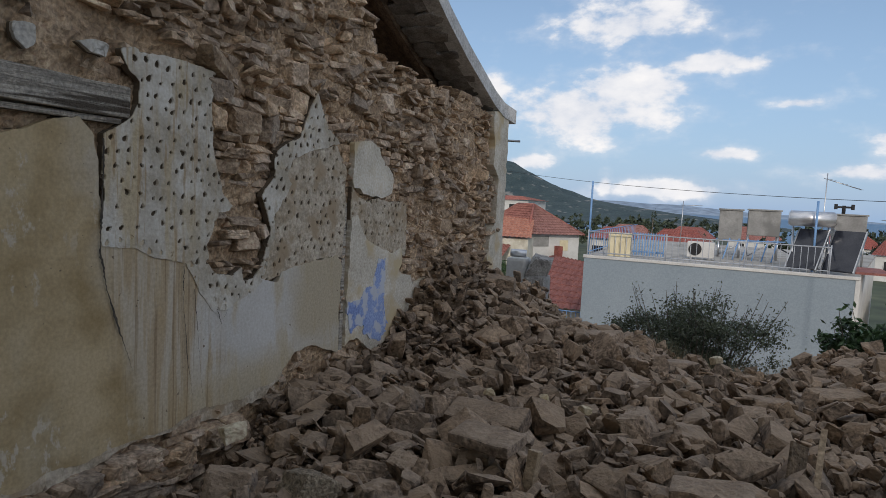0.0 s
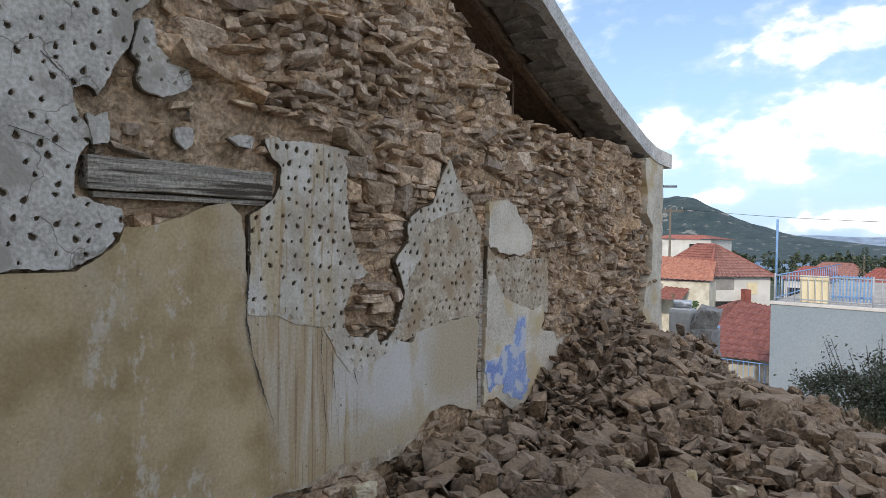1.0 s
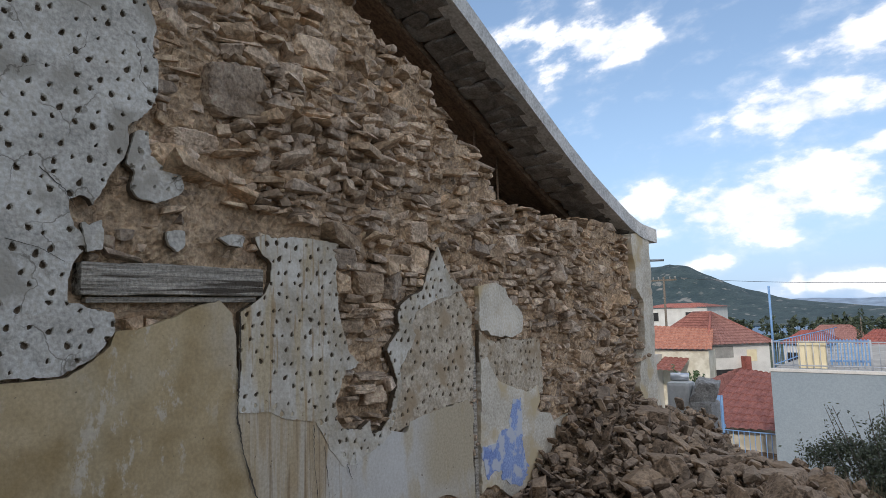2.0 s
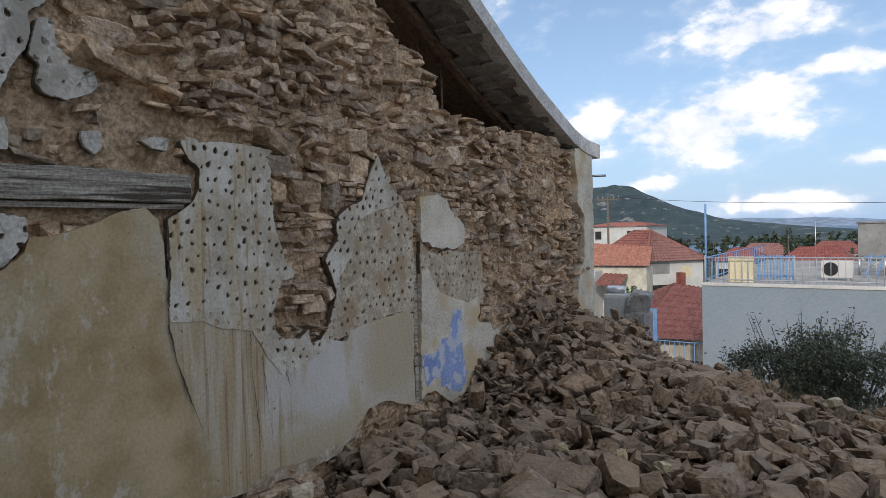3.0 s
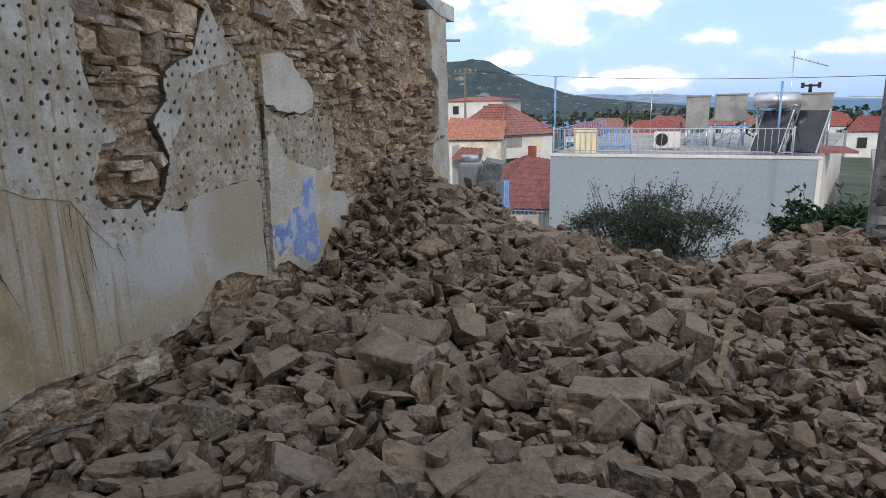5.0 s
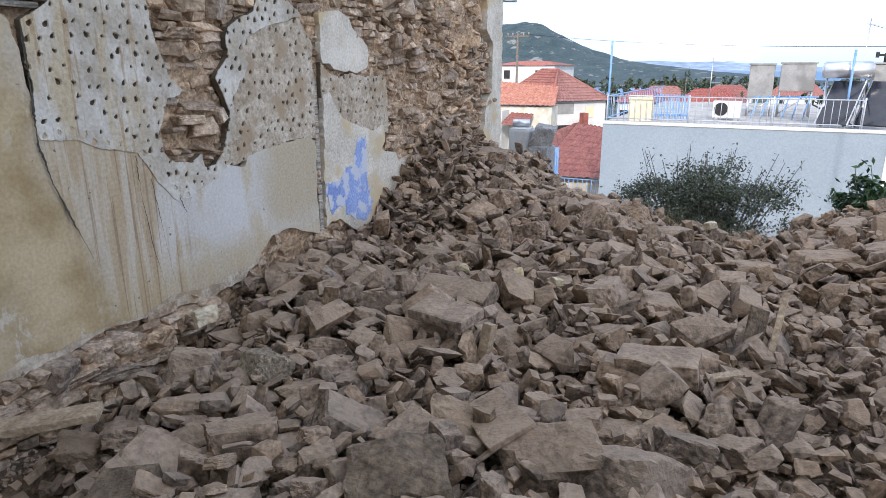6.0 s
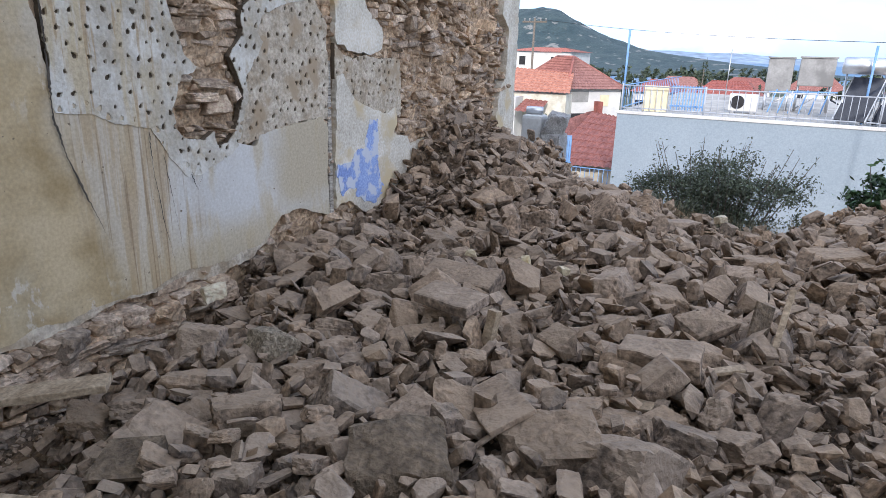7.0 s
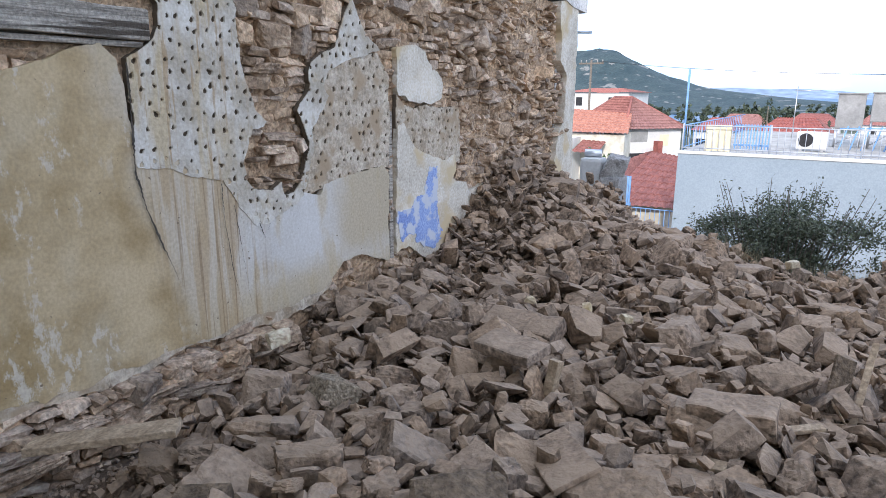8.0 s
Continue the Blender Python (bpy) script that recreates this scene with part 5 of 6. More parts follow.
for i in range(900):
    if i < 420:
        x, y = rg.gauss(-1.55, 0.3), rg.gauss(1.3, 0.2)
    else:
        x, y = rg.uniform(-0.7, 0.7), rg.gauss(6.85, 0.15)
    z = ground_at(x, y) + 0.01
    a = rg.uniform(0, 6.28)
    L = rg.uniform(0.06, 0.18)
    up_ = rg.uniform(0.02, 0.09) if i < 420 else rg.uniform(0.1, 0.3)
    k = len(sv)
    dx_, dy_ = math.cos(a) * L, math.sin(a) * L
    sv += [(x, y, z), (x + 0.004, y + 0.003, z), (x + dx_ * 0.6, y + dy_ * 0.6, z + up_)]
    sf += [(k, k + 1, k + 2)]
straw = put("dry_grass", sv, sf, M_straw)
tagged(straw, "dry yellow straw and grass stalks", "grass", kind="stuff")

# ---- the town below ----
def under(ob, parent):
    """Hangs a part made in world metres under its thing."""
    ob.parent = parent
    ob.matrix_parent_inverse = Matrix.Translation(parent.location).inverted()
    return ob


def prism(name, base, z0, z1, mat, parent, label=""):
    """Upright walls over a ground plan."""
    n = len(base)
    v = [(x, y, z0) for x, y in base] + [(x, y, z1) for x, y in base]
    f = [tuple(range(n - 1, -1, -1)), tuple(range(n, 2 * n))] + [(i, (i + 1) % n, n + (i + 1) % n, n + i) for i in range(n)]
    return under(put(name, v, f, mat, None, label), parent)


def tiled(name, a, b, c, d, mat, parent, pitch=0.28, rows=12, rise=0.05):
    """Roof slope with rolled tiles: a to b is the eave, d to c the ridge."""
    a, b, c, d = Vector(a), Vector(b), Vector(c), Vector(d)
    cols = max(8, int((b - a).length / pitch) * 4)
    nrm = (b - a).cross(d - a).normalized()
    v, f = [], []
    for j in range(rows * 2 + 1):
        q = min(1.0, (j // 2 + (j % 2) * 0.98) / rows)
        step = 0.035 * (1 - (j % 2))
        for i in range(cols + 1):
            p = i / cols
            base = (a * (1 - p) + b * p) * (1 - q) + (d * (1 - p) + c * p) * q
            v.append(base + nrm * (rise * abs(math.sin(math.pi * i / 4)) + 0.02 + step))
    for j in range(rows * 2):
        for i in range(cols):
            o = j * (cols + 1) + i
            f.append((o, o + 1, o + cols + 2, o + cols + 1))
    return under(put(name, v, f, mat), parent)


def opening(parent, x0, x1, y, z0, z1, frame_mat=None):
    """A window in a wall that faces the plot: recess, frame and panes."""
    w = under(boxpart("window", x0, x1, y - 0.03, y + 0.1, z0, z1, M_black), parent)
    fm = frame_mat or M_render
    t = 0.05
    for q in ((x0 - t, x1 + t, z1, z1 + t), (x0 - t, x1 + t, z0 - t, z0), (x0 - t, x0, z0, z1), (x1, x1 + t, z0, z1)):
        fr = boxpart("frame", q[0], q[1], y - 0.07, y + 0.02, q[2], q[3], fm)
        fr.parent = w
    return w


def bp(*a, **k):
    return under(boxpart(*a, **k), house)


house = thing("flat_roofed_building", (-0.4, 18, -3.6), "white rendered building with a flat roof terrace", "building")
prism("wall", [(-3.72, 18.0), (2.92, 18.0), (5.3, 30.0), (-3.9, 30.0)], -3.7, -0.08, M_render, house)
# thin sheet over the front carries its shade as colour
prism("front_face", [(-3.72, 17.985), (2.86, 17.985), (2.86, 18.01), (-3.72, 18.01)], -3.7, -0.085, M_shadefront, house, "white front with its blue-grey shade painted on")
prism("roof_terrace", [(-3.72, 18.0), (2.92, 18.0), (5.3, 30.0), (-3.9, 30.0)], -0.08, -0.02, M_terrace, house, "pale concrete roof terrace")
bp("parapet", -3.75, 2.95, 17.96, 18.14, -0.08, 0.0, M_render, bevel=0.01)
bp("corner_strip", 2.86, 2.96, 17.97, 18.05, -3.7, -0.09, M_render)

rail = thing("terrace_railing", (-0.4, 18.1, 0), "thin grey-blue metal railing along the terrace", "railing")


def rp(name, a, b, r, mat=None):
    return under(rodpart(name, a, b, r, mat or M_greyrail, seg=6), rail)


for zz in (0.08, 0.66):
    rp("rail", (-3.66, 18.1, zz), (2.3, 18.1, zz), 0.016)
    rp("rail", (-3.66, 18.1, zz), (-3.85, 29.5, zz), 0.016, M_rail)
    rp("rail", (2.3, 18.3, zz), (4.6, 29.0, zz), 0.016, M_rail)
xx = -3.66
while xx < 2.3:
    rp("baluster", (xx, 18.1, 0.0), (xx, 18.1, 0.66), 0.009)
    xx += 0.152
for xx in (-3.66, -1.55, 0.4, 2.3):
    rp("post", (xx, 18.1, -0.02), (xx, 18.1, 0.72), 0.02)
yy = 18.6
while yy < 29:
    rp("baluster", (-3.66 - 0.19 * (yy - 18) / 11.5, yy, 0), (-3.66 - 0.19 * (yy - 18) / 11.5, yy, 0.66), 0.009, M_rail)
    rp("baluster", (2.3 + 2.3 * (yy - 18.3) / 10.7, yy, 0), (2.3 + 2.3 * (yy - 18.3) / 10.7, yy, 0.66), 0.009, M_rail)
    yy += 0.42
for x, y, h in ((-3.66, 18.2, 2.1), (1.97, 18.5, 1.8)):
    p_ = rodpart("terrace_pole", (x, y, 0), (x, y, h), 0.028, M_rail)
    tagged(p_, "upright blue-painted steel pole on the terrace", "pole", "terrace poles")

screen = thing("yellow_screen", (-2.85, 18.35, 0), "pale yellow board leaning on the railing", "panel")
under(boxpart("board", -3.13, -2.5, 18.3, 18.34, 0.0, 0.68, M_cream2, bevel=0.005), screen)
under(boxpart("batten", -2.83, -2.79, 18.28, 18.3, 0.0, 0.68, M_cream2), screen)
gate = thing("blue_lattice", (-2.1, 19.2, 0), "blue-painted slatted gate panel", "gate")
for i in range(12):
    under(boxpart("slat", -2.55 + i * 0.075, -2.52 + i * 0.075, 19.2, 19.23, 0.02, 0.68, M_rail), gate)
for zz in (0.1, 0.6):
    under(boxpart("crossbar", -2.58, -1.7, 19.23, 19.26, zz, zz + 0.05, M_rail), gate)

ac = thing("air_conditioner", (-0.75, 20, 0), "white outdoor air-conditioning unit", "air conditioner")
under(boxpart("casing", -1.12, -0.38, 19.9, 20.2, 0.04, 0.5, M_render, bevel=0.02), ac)
fan_bm = bmesh.new()
bmesh.ops.create_cone(fan_bm, cap_ends=True, segments=24, radius1=0.18, radius2=0.18, depth=0.03, matrix=pose(-0.9, 19.89, 0.28, 90))
under(part("fan_grille", fan_bm, M_black, None), ac)
for xx in (-1.0, -0.5):
    under(boxpart("foot", xx - 0.04, xx + 0.04, 19.9, 20.2, -0.02, 0.04, M_metal), ac)


def roof_tank(x0, x1, y, z0, z1):
    t = thing("water_tank", ((x0 + x1) / 2, y, 0), "grey cement water tank on a steel stand", "water tank", "roof water tanks")
    under(boxpart("tank", x0, x1, y, y + 0.75, z0, z1, M_tank, bevel=0.03), t)
    under(boxpart("lid", x0 - 0.03, x1 + 0.03, y - 0.03, y + 0.78, z1, z1 + 0.05, M_tank, bevel=0.01), t)
    for a in (x0 + 0.04, x1 - 0.04):
        for b in (y + 0.04, y + 0.7):
            under(rodpart("leg", (a, b, -0.02), (a, b, z0), 0.03, M_metal), t)
    under(rodpart("brace", (x0 + 0.04, y + 0.04, 0.05), (x1 - 0.04, y + 0.04, z0 - 0.05), 0.015, M_metal), t)
    return t


roof_tank(-0.36, 0.32, 22, 0.5, 1.47)
roof_tank(0.47, 1.38, 22, 0.72, 1.5)
roof_tank(2.8, 3.62, 22, 0.82, 1.48)

solar = thing("solar_water_heater", (1.95, 18.8, 0), "solar water heater with a steel drum and dark collectors", "water heater")
drum = bmesh.new()
bmesh.ops.create_cone(drum, cap_ends=True, segments=32, radius1=0.2, radius2=0.2, depth=1.05, matrix=pose(1.9, 18.85, 1.34, 0, 90, 0))
bmesh.ops.bevel(drum, geom=[e for e in drum.edges if len(e.link_faces) == 2 and e.calc_face_angle() > 1], offset=0.03, segments=2, affect="EDGES")
under(part("drum", drum, M_steel, None, "bright steel drum", True), solar)
under(rodpart("end_cap", (2.42, 18.85, 1.34), (2.45, 18.85, 1.34), 0.13, M_tank, seg=24), solar)
for x0 in (1.45, 2.25):
    m = pose(x0 + 0.33, 18.55, 0.57, 52, 0, -24)
    pn = under(boxpart("collector", -0.28, 0.4, -0.62, 0.62, -0.03, 0.03, M_panel, m=m), solar)
    for q in ((-0.31, -0.28), (0.4, 0.43)):
        fr = boxpart("collector_frame", q[0], q[1], -0.64, 0.64, -0.035, 0.04, M_metal, m=m)
        fr.parent = pn
for x in (1.5, 2.3):
    under(rodpart("leg", (x, 18.95, -0.02), (x, 18.95, 1.2), 0.025, M_metal), solar)
    under(rodpart("strut", (x, 18.3, -0.02), (x, 18.95, 1.15), 0.02, M_metal), solar)


def aerial(x, y, z0, z1, length, yaw, droop=0.0, n=9, group="rooftop aerials"):
    t = thing("tv_aerial", (x, y, z0), "thin grey rooftop television aerial", "aerial", group)
    under(rodpart("mast", (x, y, z0), (x, y, z1), 0.016, M_metal, seg=6), t)
    c, s = math.cos(radians(yaw)), math.sin(radians(yaw))
    zt = z1 - 0.15
    end = (x + length * c, y + length * s, zt - droop)
    under(rodpart("boom", (x - 0.08 * c, y - 0.08 * s, zt), end, 0.012, M_metal, seg=6), t)
    for i in range(n):
        q = 0.1 + 0.9 * i / (n - 1)
        px, py, pz = x + length * q * c, y + length * q * s, zt - droop * q
        under(rodpart("element", (px + 0.13 * s, py - 0.13 * c, pz), (px - 0.13 * s, py + 0.13 * c, pz), 0.007, M_metal, seg=5), t)
    return t


aerial(2.52, 22.2, -0.02, 2.72, 0.95, 12, 0.3)
aerial(-1.75, 26, -0.02, 1.75, 0.7, 5, 0.0, 5)
aerial(5.6, 24, -0.6, 1.5, -1.3, 4, -0.05, 7)
aerial(3.6, 12.5, -3.4, 4.6, -1.1, 20, 0.25, 5)
cowl = thing("chimney_cowl", (3.05, 22.3, 1.5), "dark H-shaped metal chimney cowl", "chimney")
under(rodpart("flue", (3.05, 22.4, 1.5), (3.05, 22.4, 1.78), 0.05, M_black), cowl)
under(boxpart("crossbar", 2.8, 3.3, 22.36, 22.44, 1.7, 1.76, M_black), cowl)
for xx in (2.8, 3.24):
    under(boxpart("vent", xx, xx + 0.08, 22.34, 22.46, 1.66, 1.82, M_black), cowl)
jumble = thing("blue_frame_stack", (0.4, 21, 0), "blue metal frames stacked on the terrace", "frames")
for i in range(6):
    under(rodpart("bar", (-0.15 + i * 0.26, 20.8, 0), (0.0 + i * 0.26, 21.2, 0.62), 0.02, M_rail, seg=6), jumble)
under(rodpart("bar", (-0.2, 21.2, 0.55), (1.5, 21.2, 0.6), 0.02, M_rail, seg=6), jumble)
pipe = rodpart("black_hose", (1.3, 20.4, 0.45), (2.2, 18.4, 0.03), 0.02, M_black)
tagged(pipe, "black plastic hose trailing across the terrace", "hose")
slabred = boxpart("red_coping", 3.02, 3.9, 19.2, 21.2, -0.02, 0.04, M_oldtile)
tagged(slabred, "dull red coping slab on the terrace edge", "coping")

# neighbour to the side, cream walls
annex = thing("cream_building", (5.2, 22, -3.6), "low cream building with a flat roof beside the terrace", "building")
prism("wall", [(4.7, 21.0), (10.0, 20.0), (11.5, 28.0), (6.2, 29.0)], -3.7, -0.75, M_cream2, annex)
prism("roof_terrace", [(4.6, 20.9), (10.1, 19.9), (11.6, 28.1), (6.1, 29.1)], -0.75, -0.6, M_terrace, annex)
under(rodpart("pipe", (5.0, 20.8, -3.0), (5.0, 20.8, 0.1), 0.03, M_metal), annex)
under(rodpart("post", (5.7, 21.5, -0.6), (5.7, 21.5, 1.2), 0.04, M_twig), annex)

# red-roofed house
villa = thing("red_roofed_house", (-12, 40, -4.5), "white house with a hipped red tile roof", "house")
C0, C1, C3, C2 = (-11.2, 37.0), (-8.75, 40.0), (-13.2, 43.6), (-15.6, 40.6)
prism("wall", [C0, C1, C3, C2], -4.8, -0.52, M_render, villa)
A1, A2 = (-11.75, 39.7, 1.22), (-13.2, 40.9, 1.22)


def out(p, k=0.35, z=-0.55):
    cx_, cy_ = -12.2, 40.3
    d = Vector((p[0] - cx_, p[1] - cy_)).normalized()
    return (p[0] + d.x * k, p[1] + d.y * k, z)


tiled("roof_slope", out(C0), out(C1), A1, A1, M_tile, villa)
tiled("roof_slope", out(C2), out(C0), A1, A2, M_tile, villa)
tiled("roof_slope", out(C1), out(C3), A2, A1, M_tile, villa)
for a, b in ((out(C0), A1), (out(C1), A1), (out(C2), A2), (A1, A2)):
    under(rodpart("ridge_tiles", (a[0], a[1], a[2] + 0.06), (b[0], b[1], b[2] + 0.06), 0.08, M_tile), villa)
dx, dy = (C1[0] - C0[0]), (C1[1] - C0[1])


def on_wall(name, u0, u1, z0, z1, mat, proud=0.03):
    """A piece on the house's front, by its share of the front's length."""
    p0, p1 = (C0[0] + dx * u0, C0[1] + dy * u0), (C0[0] + dx * u1, C0[1] + dy * u1)
    nx, ny = 0.73 * proud, -0.68 * proud
    return prism(name, [p0, p1, (p1[0] + nx, p1[1] + ny), (p0[0] + nx, p0[1] + ny)], z0, z1, mat, villa)


on_wall("window", 0.62, 0.78, -1.5, -0.85, M_cream2)
on_wall("door", 0.1, 0.4, -2.6, -1.9, M_black)
on_wall("awning", 0.02, 0.4, -1.25, -0.6, M_tank)
on_wall("chimney", 0.52, 0.6, -3.4, -1.2, M_oldtile, 0.5)
wing = thing("cream_wing", (-12.4, 36.2, -4.5), "cream single-storey wing with an orange tile roof", "house")
prism("wall", [(-14.4, 35.6), (-10.75, 35.6), (-11.0, 38.0), (-14.6, 38.0)], -4.6, -0.75, M_cream3, wing)
tiled("roof_slope", (-14.8, 35.2, -0.72), (-10.5, 35.4, -0.72), (-11.2, 38.2, 0.28), (-14.9, 38.2, 0.5), M_orange, wing, rows=8)
prism("side_wall", [(-14.6, 34.4), (-13.3, 34.4), (-13.3, 35.6), (-14.6, 35.6)], -4.6, -0.95, M_render, wing)
porch = thing("tiled_porch", (-12.6, 34, -4), "small red tiled porch roof", "porch")
tiled("roof_slope", (-13.1, 33.6, -1.7), (-11.6, 33.6, -1.75), (-11.7, 35.3, -1.2), (-13.1, 35.3, -1.15), M_tile, porch, rows=5)
under(rodpart("post", (-11.7, 33.7, -4), (-11.7, 33.7, -1.72), 0.05, M_render), porch)

# near low house with the dark red roof
lowh = thing("low_house", (-6.3, 25, -4), "low house with a dark red tile roof", "house")
prism("wall", [(-7.6, 24.0), (-5.0, 23.6), (-4.8, 27.5), (-8.4, 27.8)], -4.4, -2.55, M_cream3, lowh)
tiled("roof_slope", (-7.5, 23.3, -2.62), (-4.6, 23.0, -2.5), (-5.2, 27.2, -1.15), (-7.0, 27.4, -0.92), M_oldtile, lowh, rows=9)
tiled("roof_slope", (-8.7, 26.0, -1.62), (-7.5, 23.3, -2.62), (-7.0, 27.4, -0.92), (-7.0, 27.4, -0.92), M_oldtile, lowh, rows=9)
shut = thing("blue_shutter", (-6.9, 22.9, -3), "tall blue-painted slatted door panel", "shutter")
for i in range(6):
    under(boxpart("slat", -6.72 + i * 0.075, -6.66 + i * 0.075, 22.5, 22.54, -3.6, -1.35, M_rail), shut)
under(boxpart("crossbar", -6.74, -6.26, 22.54, 22.58, -2.4, -2.3, M_rail), shut)
oldwall = boxpart("old_wall", -7.45, -6.75, 22.5, 22.75, -4.2, -1.75, M_cream3, bevel=0.04)
tagged(oldwall, "stained cream garden wall", "wall")
yardrail = thing("yard_railing", (-5.6, 20.5, -3.3), "pale blue yard railing", "railing")
for i in range(12):
    under(rodpart("baluster", (-5.9 + i * 0.15, 20.5, -3.4), (-5.9 + i * 0.15, 20.5, -2.1), 0.012, M_rail, seg=5), yardrail)
under(rodpart("rail", (-5.95, 20.5, -2.1), (-4.2, 20.5, -2.1), 0.016, M_rail, seg=6), yardrail)
ruin = thing("broken_wall_stub", (-2.6, 9, -1.5), "low white broken wall stub at the edge of the plot", "wall")
under(boxpart("tall_part", -2.95, -2.64, 8.85, 9.15, -2.2, 0.58, M_render, bevel=0.05), ruin)
under(boxpart("low_part", -2.64, -2.34, 8.8, 9.2, -2.2, 0.34, M_concrete, bevel=0.05), ruin)
# cylinder added on the stub in place of a far silvery car
far_silver = part("silver_curve", rod(bmesh.new(), (-2.93, 9.0, 0.635), (-2.7, 9.05, 0.635), 0.055, seg=24), M_steel, None, "", True)
tagged(far_silver, "small bright cylinder standing in for a far silvery car", "tank")
chunk = new("grey_boulder", rough_mesh(3, M_concrete))
chunk.matrix_world = pose(-2.46, 8.98, 0.46, 10, 12, 30) @ Matrix.Diagonal((0.34, 0.3, 0.36, 1))
tagged(chunk, "grey block fallen on the broken wall stub", "stone")


def far_house(x, y, w, d, z0, z1, zr, roof_mat):
    h = thing("distant_house", (x, y, z0), "distant pale house with a tile roof among trees", "house", "distant houses")
    prism("wall", [(x - w / 2, y), (x + w / 2, y), (x + w / 2, y + d), (x - w / 2, y + d)], z0, z1, M_render, h)
    e = 0.3
    tiled("roof_slope", (x - w / 2 - e, y - e, z1), (x + w / 2 + e, y - e, z1), (x + w / 2 - w * 0.25, y + d / 2, zr), (x - w / 2 + w * 0.25, y + d / 2, zr), roof_mat, h, rows=8)
    tiled("roof_slope", (x + w / 2 + e, y - e, z1), (x + w / 2 + e, y + d + e, z1), (x + w / 2 - w * 0.25, y + d / 2, zr), (x + w / 2 - w * 0.25, y + d / 2, zr), roof_mat, h, rows=8)
    for k in (-0.25, 0.25):
        opening(h, x + w * k - 0.4, x + w * k + 0.4, y, z1 - 1.5, z1 - 0.5)
    return h


far_house(-2.6, 35, 3.6, 5, -4, -0.85, 0.25, M_oldtile)
far_house(-8.3, 47, 2.4, 5, -5, -1.0, -0.2, M_oldtile)
far_house(-14, 95, 7, 7, -8, -3.2, -1.2, M_tile)
far_house(-7, 120, 8, 7, -9, -3.5, -1.6, M_oldtile)
far_house(3, 100, 7, 7, -8, -2.4, -0.6, M_tile)
far_house(14.6, 70, 5, 6, -6, -1.9, -0.6, M_oldtile)
far_house(16, 110, 9, 7, -9, -3, -1, M_oldtile)
far_house(-46, 130, 9, 8, -9, -0.5, 1.8, M_tile)
far_house(-27, 75, 8, 8, -6, 1.6, 2.1, M_tile)


# ---- plants ----
def leaves(n, centre, radii, size, seed, clumps=40, low=-1.0):
    """Leaf blades gathered in clumps round the crown, with gaps between."""
    r = np.random.RandomState(seed)
    cl = []
    while len(cl) < clumps:
        p = r.uniform(-1, 1, 3)
        if np.linalg.norm(p) <= 1 and p[2] > low:
            cl.append(p * r.uniform(0.75, 1.05))
    v, f = [], []
    for i in range(n):
        c = cl[r.randint(clumps)]
        q = np.array(centre) + (c + r.normal(0, 0.1, 3)) * np.array(radii)
        a = r.normal(0, 1, 3); a /= np.linalg.norm(a)
        b = np.cross(a, r.normal(0, 1, 3)); b /= np.linalg.norm(b)
        s = size * r.uniform(0.6, 1.3)
        k = len(v)
        n_ = np.cross(a, b) * s * 0.12
        v += [tuple(q - a * s), tuple(q + b * s * 0.45 + n_), tuple(q + a * s), tuple(q - b * s * 0.45 + n_)]
        f += [(k, k + 1, k + 2), (k, k + 2, k + 3)]
    return v, f


def shrub(name, label, centre, radii, n, size, mat, seed, base_z, sprigs=14, clumps=40):
    t = thing(name, (centre[0], centre[1], base_z), label, "shrub")
    v, f = leaves(n, centre, radii, size, seed, clumps)
    r = random.Random(seed)
    tw = bmesh.new()
    for i in range(sprigs):
        a = r.uniform(0, 6.28)
        tip = Vector((centre[0] + math.cos(a) * radii[0] * r.uniform(0.3, 1.1), centre[1] + math.sin(a) * radii[1] * 0.8, centre[2] + radii[2] * r.uniform(0.2, 1.25)))
        foot = Vector((centre[0] + r.uniform(-0.25, 0.25), centre[1], base_z))
        mid = foot.lerp(tip, 0.55) + Vector((r.uniform(-0.1, 0.1), 0, 0.1))
        rod(tw, foot, mid, 0.018, 0.011, 5)
        rod(tw, mid, tip, 0.011, 0.004, 5)
        for k in range(26):
            q = mid.lerp(tip, r.uniform(0.2, 1.05)) + Vector((r.gauss(0, 0.035), r.gauss(0, 0.035), r.gauss(0, 0.035)))
            d = Vector((r.gauss(0, 1), r.gauss(0, 1), r.gauss(0, 1))).normalized() * size
            e = d.cross(Vector((r.gauss(0, 1), r.gauss(0, 1), 1))).normalized() * size * 0.4
            o = len(v)
            v += [tuple(q - d), tuple(q + e), tuple(q + d), tuple(q - e)]
            f += [(o, o + 1, o + 2), (o, o + 2, o + 3)]
    under(part("branchwork", tw, M_twig, None), t)
    under(put("foliage", v, f, mat), t)
    return t


shrub("olive_shrub", "straggly grey-green shrub with bare twigs", (-0.38, 10.8, -0.72), (1.3, 0.8, 0.74), 19000, 0.027, M_leaf, 4, -3.0, 60, 110)
shrub("fig_bush", "dense dark green broad-leaved bush", (2.25, 9.6, -0.25), (1.0, 0.6, 0.42), 6500, 0.055, M_leaf2, 8, -3.0, 14, 80)
shrub("garden_bush", "dark green bush beside the porch", (-10.9, 33, -2.4), (0.8, 0.6, 0.9), 700, 0.1, M_leaf2, 9, -4.2, 6, 20)


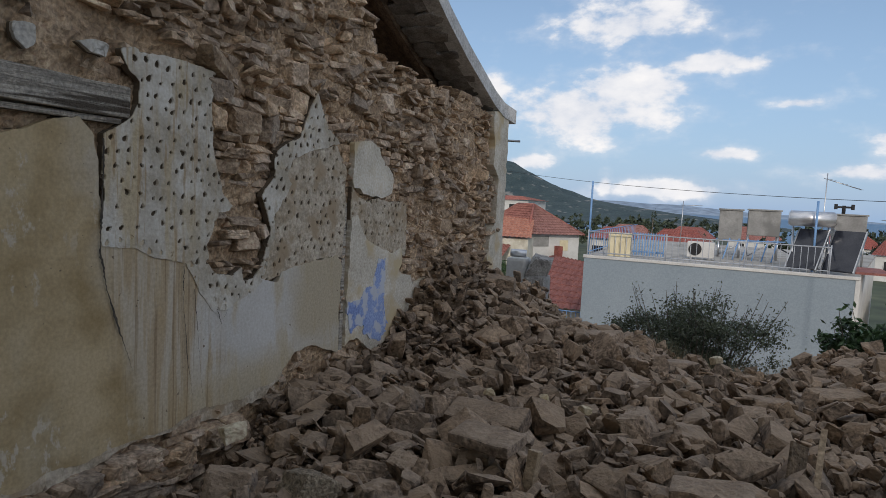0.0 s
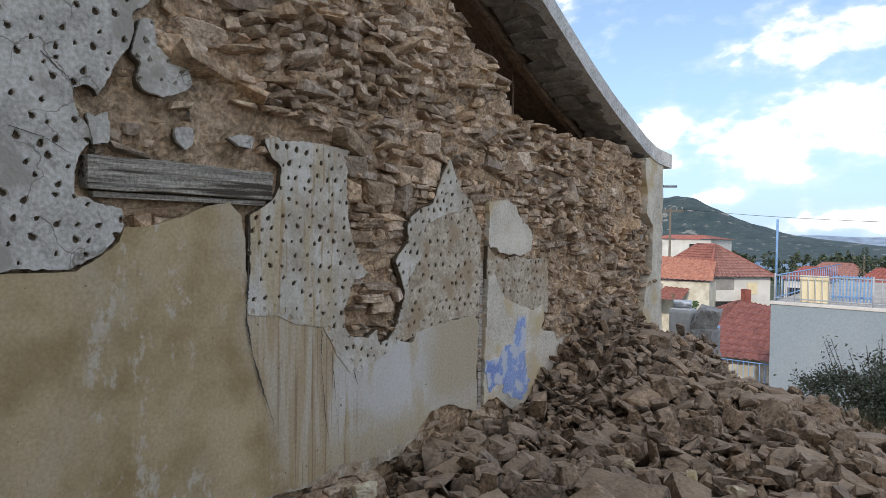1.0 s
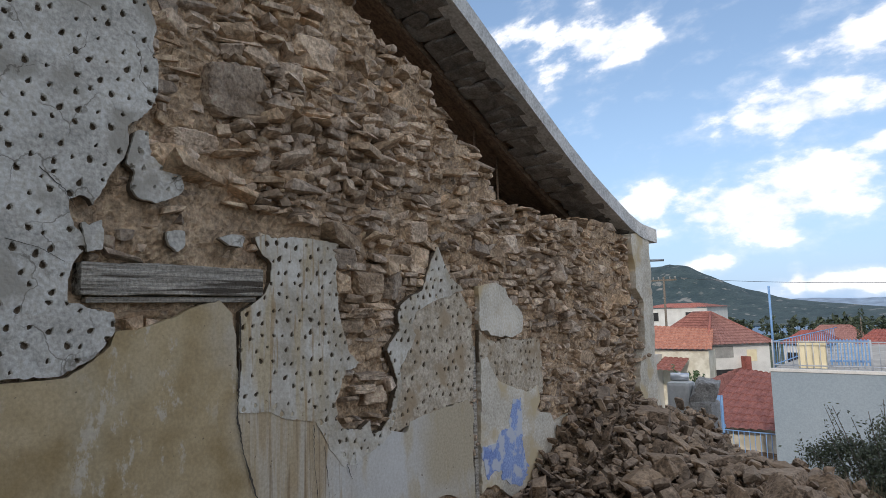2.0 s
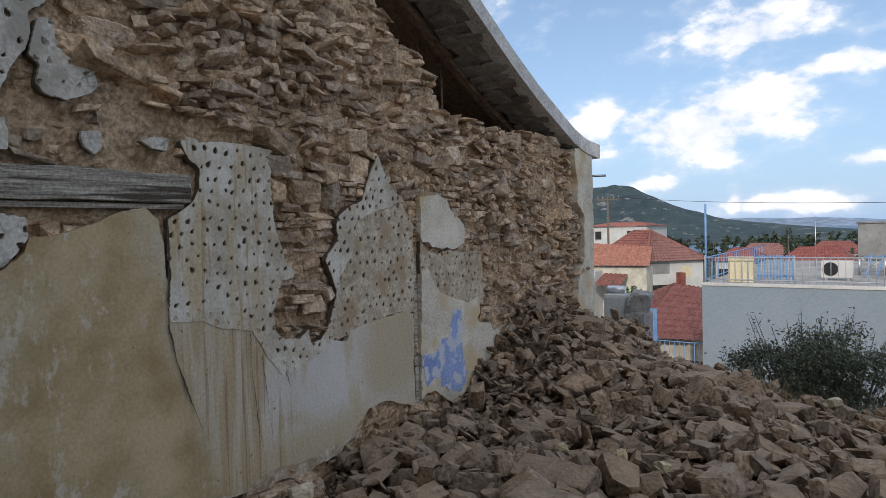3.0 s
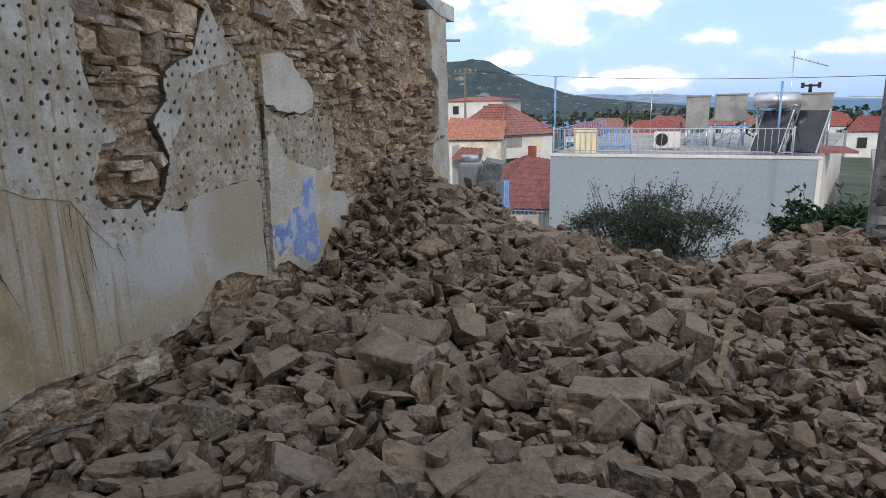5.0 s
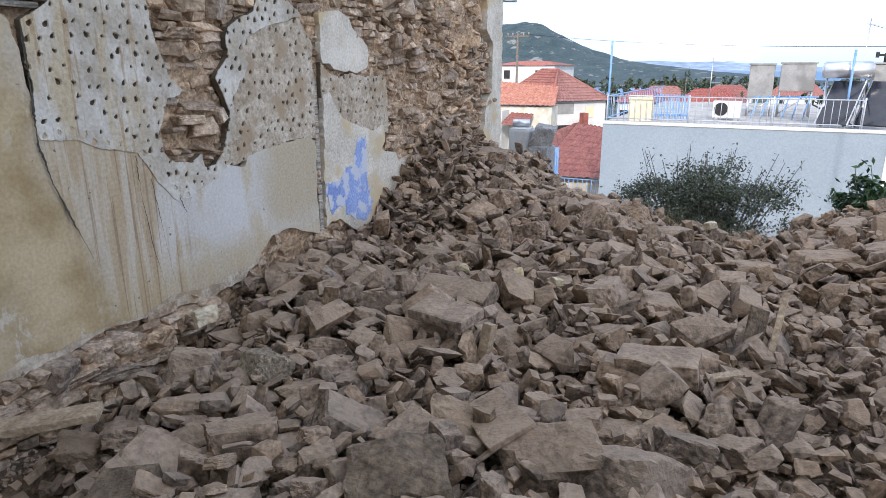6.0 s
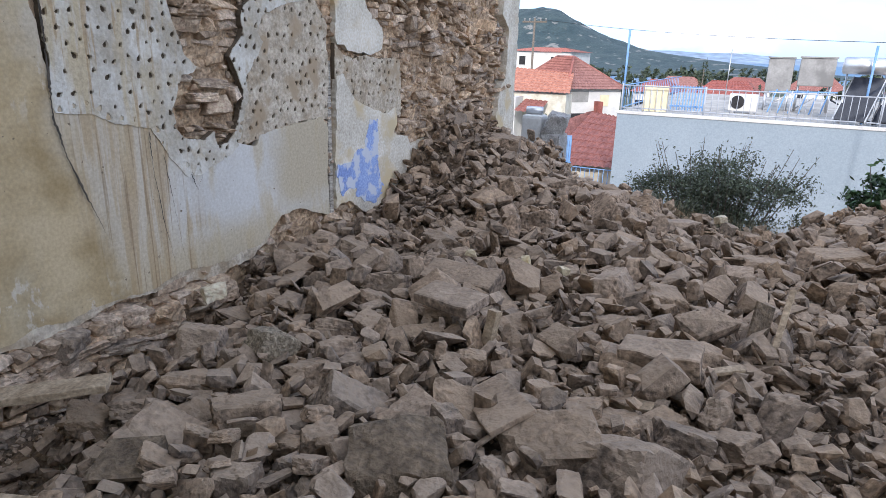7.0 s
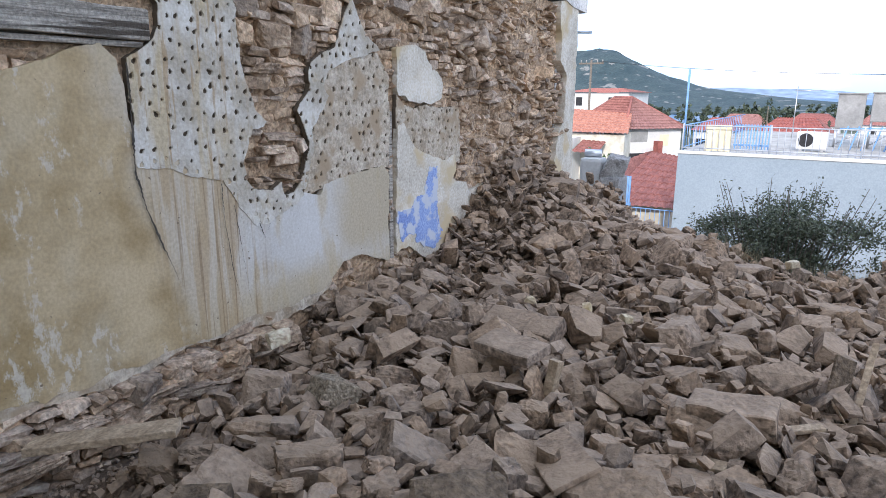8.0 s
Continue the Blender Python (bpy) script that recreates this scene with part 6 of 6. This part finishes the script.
def far_trees(seed, n, xr, yr, hr):
    r = random.Random(seed)
    v, f = [], []
    for i in range(n):
        y = r.uniform(*yr)
        x = r.uniform(*xr) * y
        z = float(height(x, y))
        h = r.uniform(*hr) * (0.7 + y / 260)
        a, b = leaves(170, (x, y, z + h * 0.6), (h * 0.5, h * 0.5, h * 0.5), h * 0.1, seed * 100 + i, 14)
        o = len(v)
        v += a
        f += [tuple(q + o for q in g) for g in b]
    ob = put("far_trees", v, f, M_leaf3)
    return tagged(ob, "dark green trees between the distant houses", "trees", kind="stuff")


far_trees(3, 110, (-0.34, 0.35), (70, 300), (2.2, 4.2))
cyp = thing("cypress_tree", (-6.8, 62, -6), "slim dark cypress tree", "tree")
under(rodpart("trunk", (-6.8, 62, -6), (-6.8, 62, 0.5), 0.14, M_twig, r2=0.04), cyp)
cv, cf = leaves(700, (-6.8, 62, -1.2), (0.5, 0.5, 2.6), 0.12, 12, 40)
under(put("crown", cv, cf, M_leaf3), cyp)

# utility pole and wires
upole = thing("utility_pole", (-22.1, 60, -6), "wooden utility pole with a crossarm", "utility pole")
under(rodpart("pole", (-22.1, 60, -6), (-22.1, 60, 4.6), 0.14, M_twig, r2=0.1), upole)
under(boxpart("crossarm", -23.3, -20.9, 59.9, 60.1, 4.2, 4.35, M_twig), upole)
for xx in (-23.1, -22.6, -21.5, -21.0):
    under(rodpart("insulator", (xx, 60, 4.35), (xx, 60, 4.6), 0.06, M_tank, seg=6), upole)
for k, (za, zb) in enumerate(((4.5, 2.4),)):
    cu = bmesh.new()
    last = None
    for i in range(25):
        q = i / 24
        p = Vector((-21.5 + k * 0.5 + 41 * q, 60 - 30 * q, za + (zb - za) * q - 3.2 * q * (1 - q)))
        if last:
            rod(cu, last, p, 0.016, seg=4)
        last = p
    tagged(part("overhead_wire", cu, M_black), "thin sagging overhead wire", "wire", "overhead wires")

# stone pier at the plot's far corner
pier = thing("stone_pier", (2.26, 7.3, -0.5), "rough grey stone pier with a broken capping", "pier")
M_pier = M_pierstone
under(boxpart("core", 1.9, 2.62, 7.04, 7.56, -3.0, 2.0, M_pier), pier)
rp_ = random.Random(31)
zz = -0.8
while zz < 1.95:
    hh = rp_.uniform(0.09, 0.17)
    a = 1.85
    while a < 2.57:
        w = rp_.uniform(0.12, 0.28)
        ob = new("stone", lib_mesh(rp_.randrange(len(LIB)), M_pier, "pier_stone"))
        ob.matrix_world = pose(a + w / 2, 7.08, zz + hh / 2, rp_.gauss(0, 3), rp_.gauss(0, 3), rp_.gauss(0, 3)) @ Matrix.Diagonal((w * 1.12, 0.2, hh * 1.15, 1))
        under(ob, pier)
        a += w
    zz += hh * 0.97
cap = new("cap_stone", rough_mesh(5, M_pier))
cap.matrix_world = pose(2.26, 7.3, 2.06) @ Matrix.Diagonal((0.6, 0.5, 0.4, 1))
under(cap, pier)

# ---- stones of the gable wall, the nearest as single pieces ----
wall_stones.sort(key=lambda q: q[1].translation.y + abs(q[1].translation.z - 1.6) * 0.6)
for i, m in wall_stones[:290]:
    ob = new("wall_stone", lib_mesh(i, M_stone, "wall_stone"))
    ob.parent = gable
    ob.matrix_world = m
heap("wall_stones", wall_stones[290:], M_stone, "", "", gable)
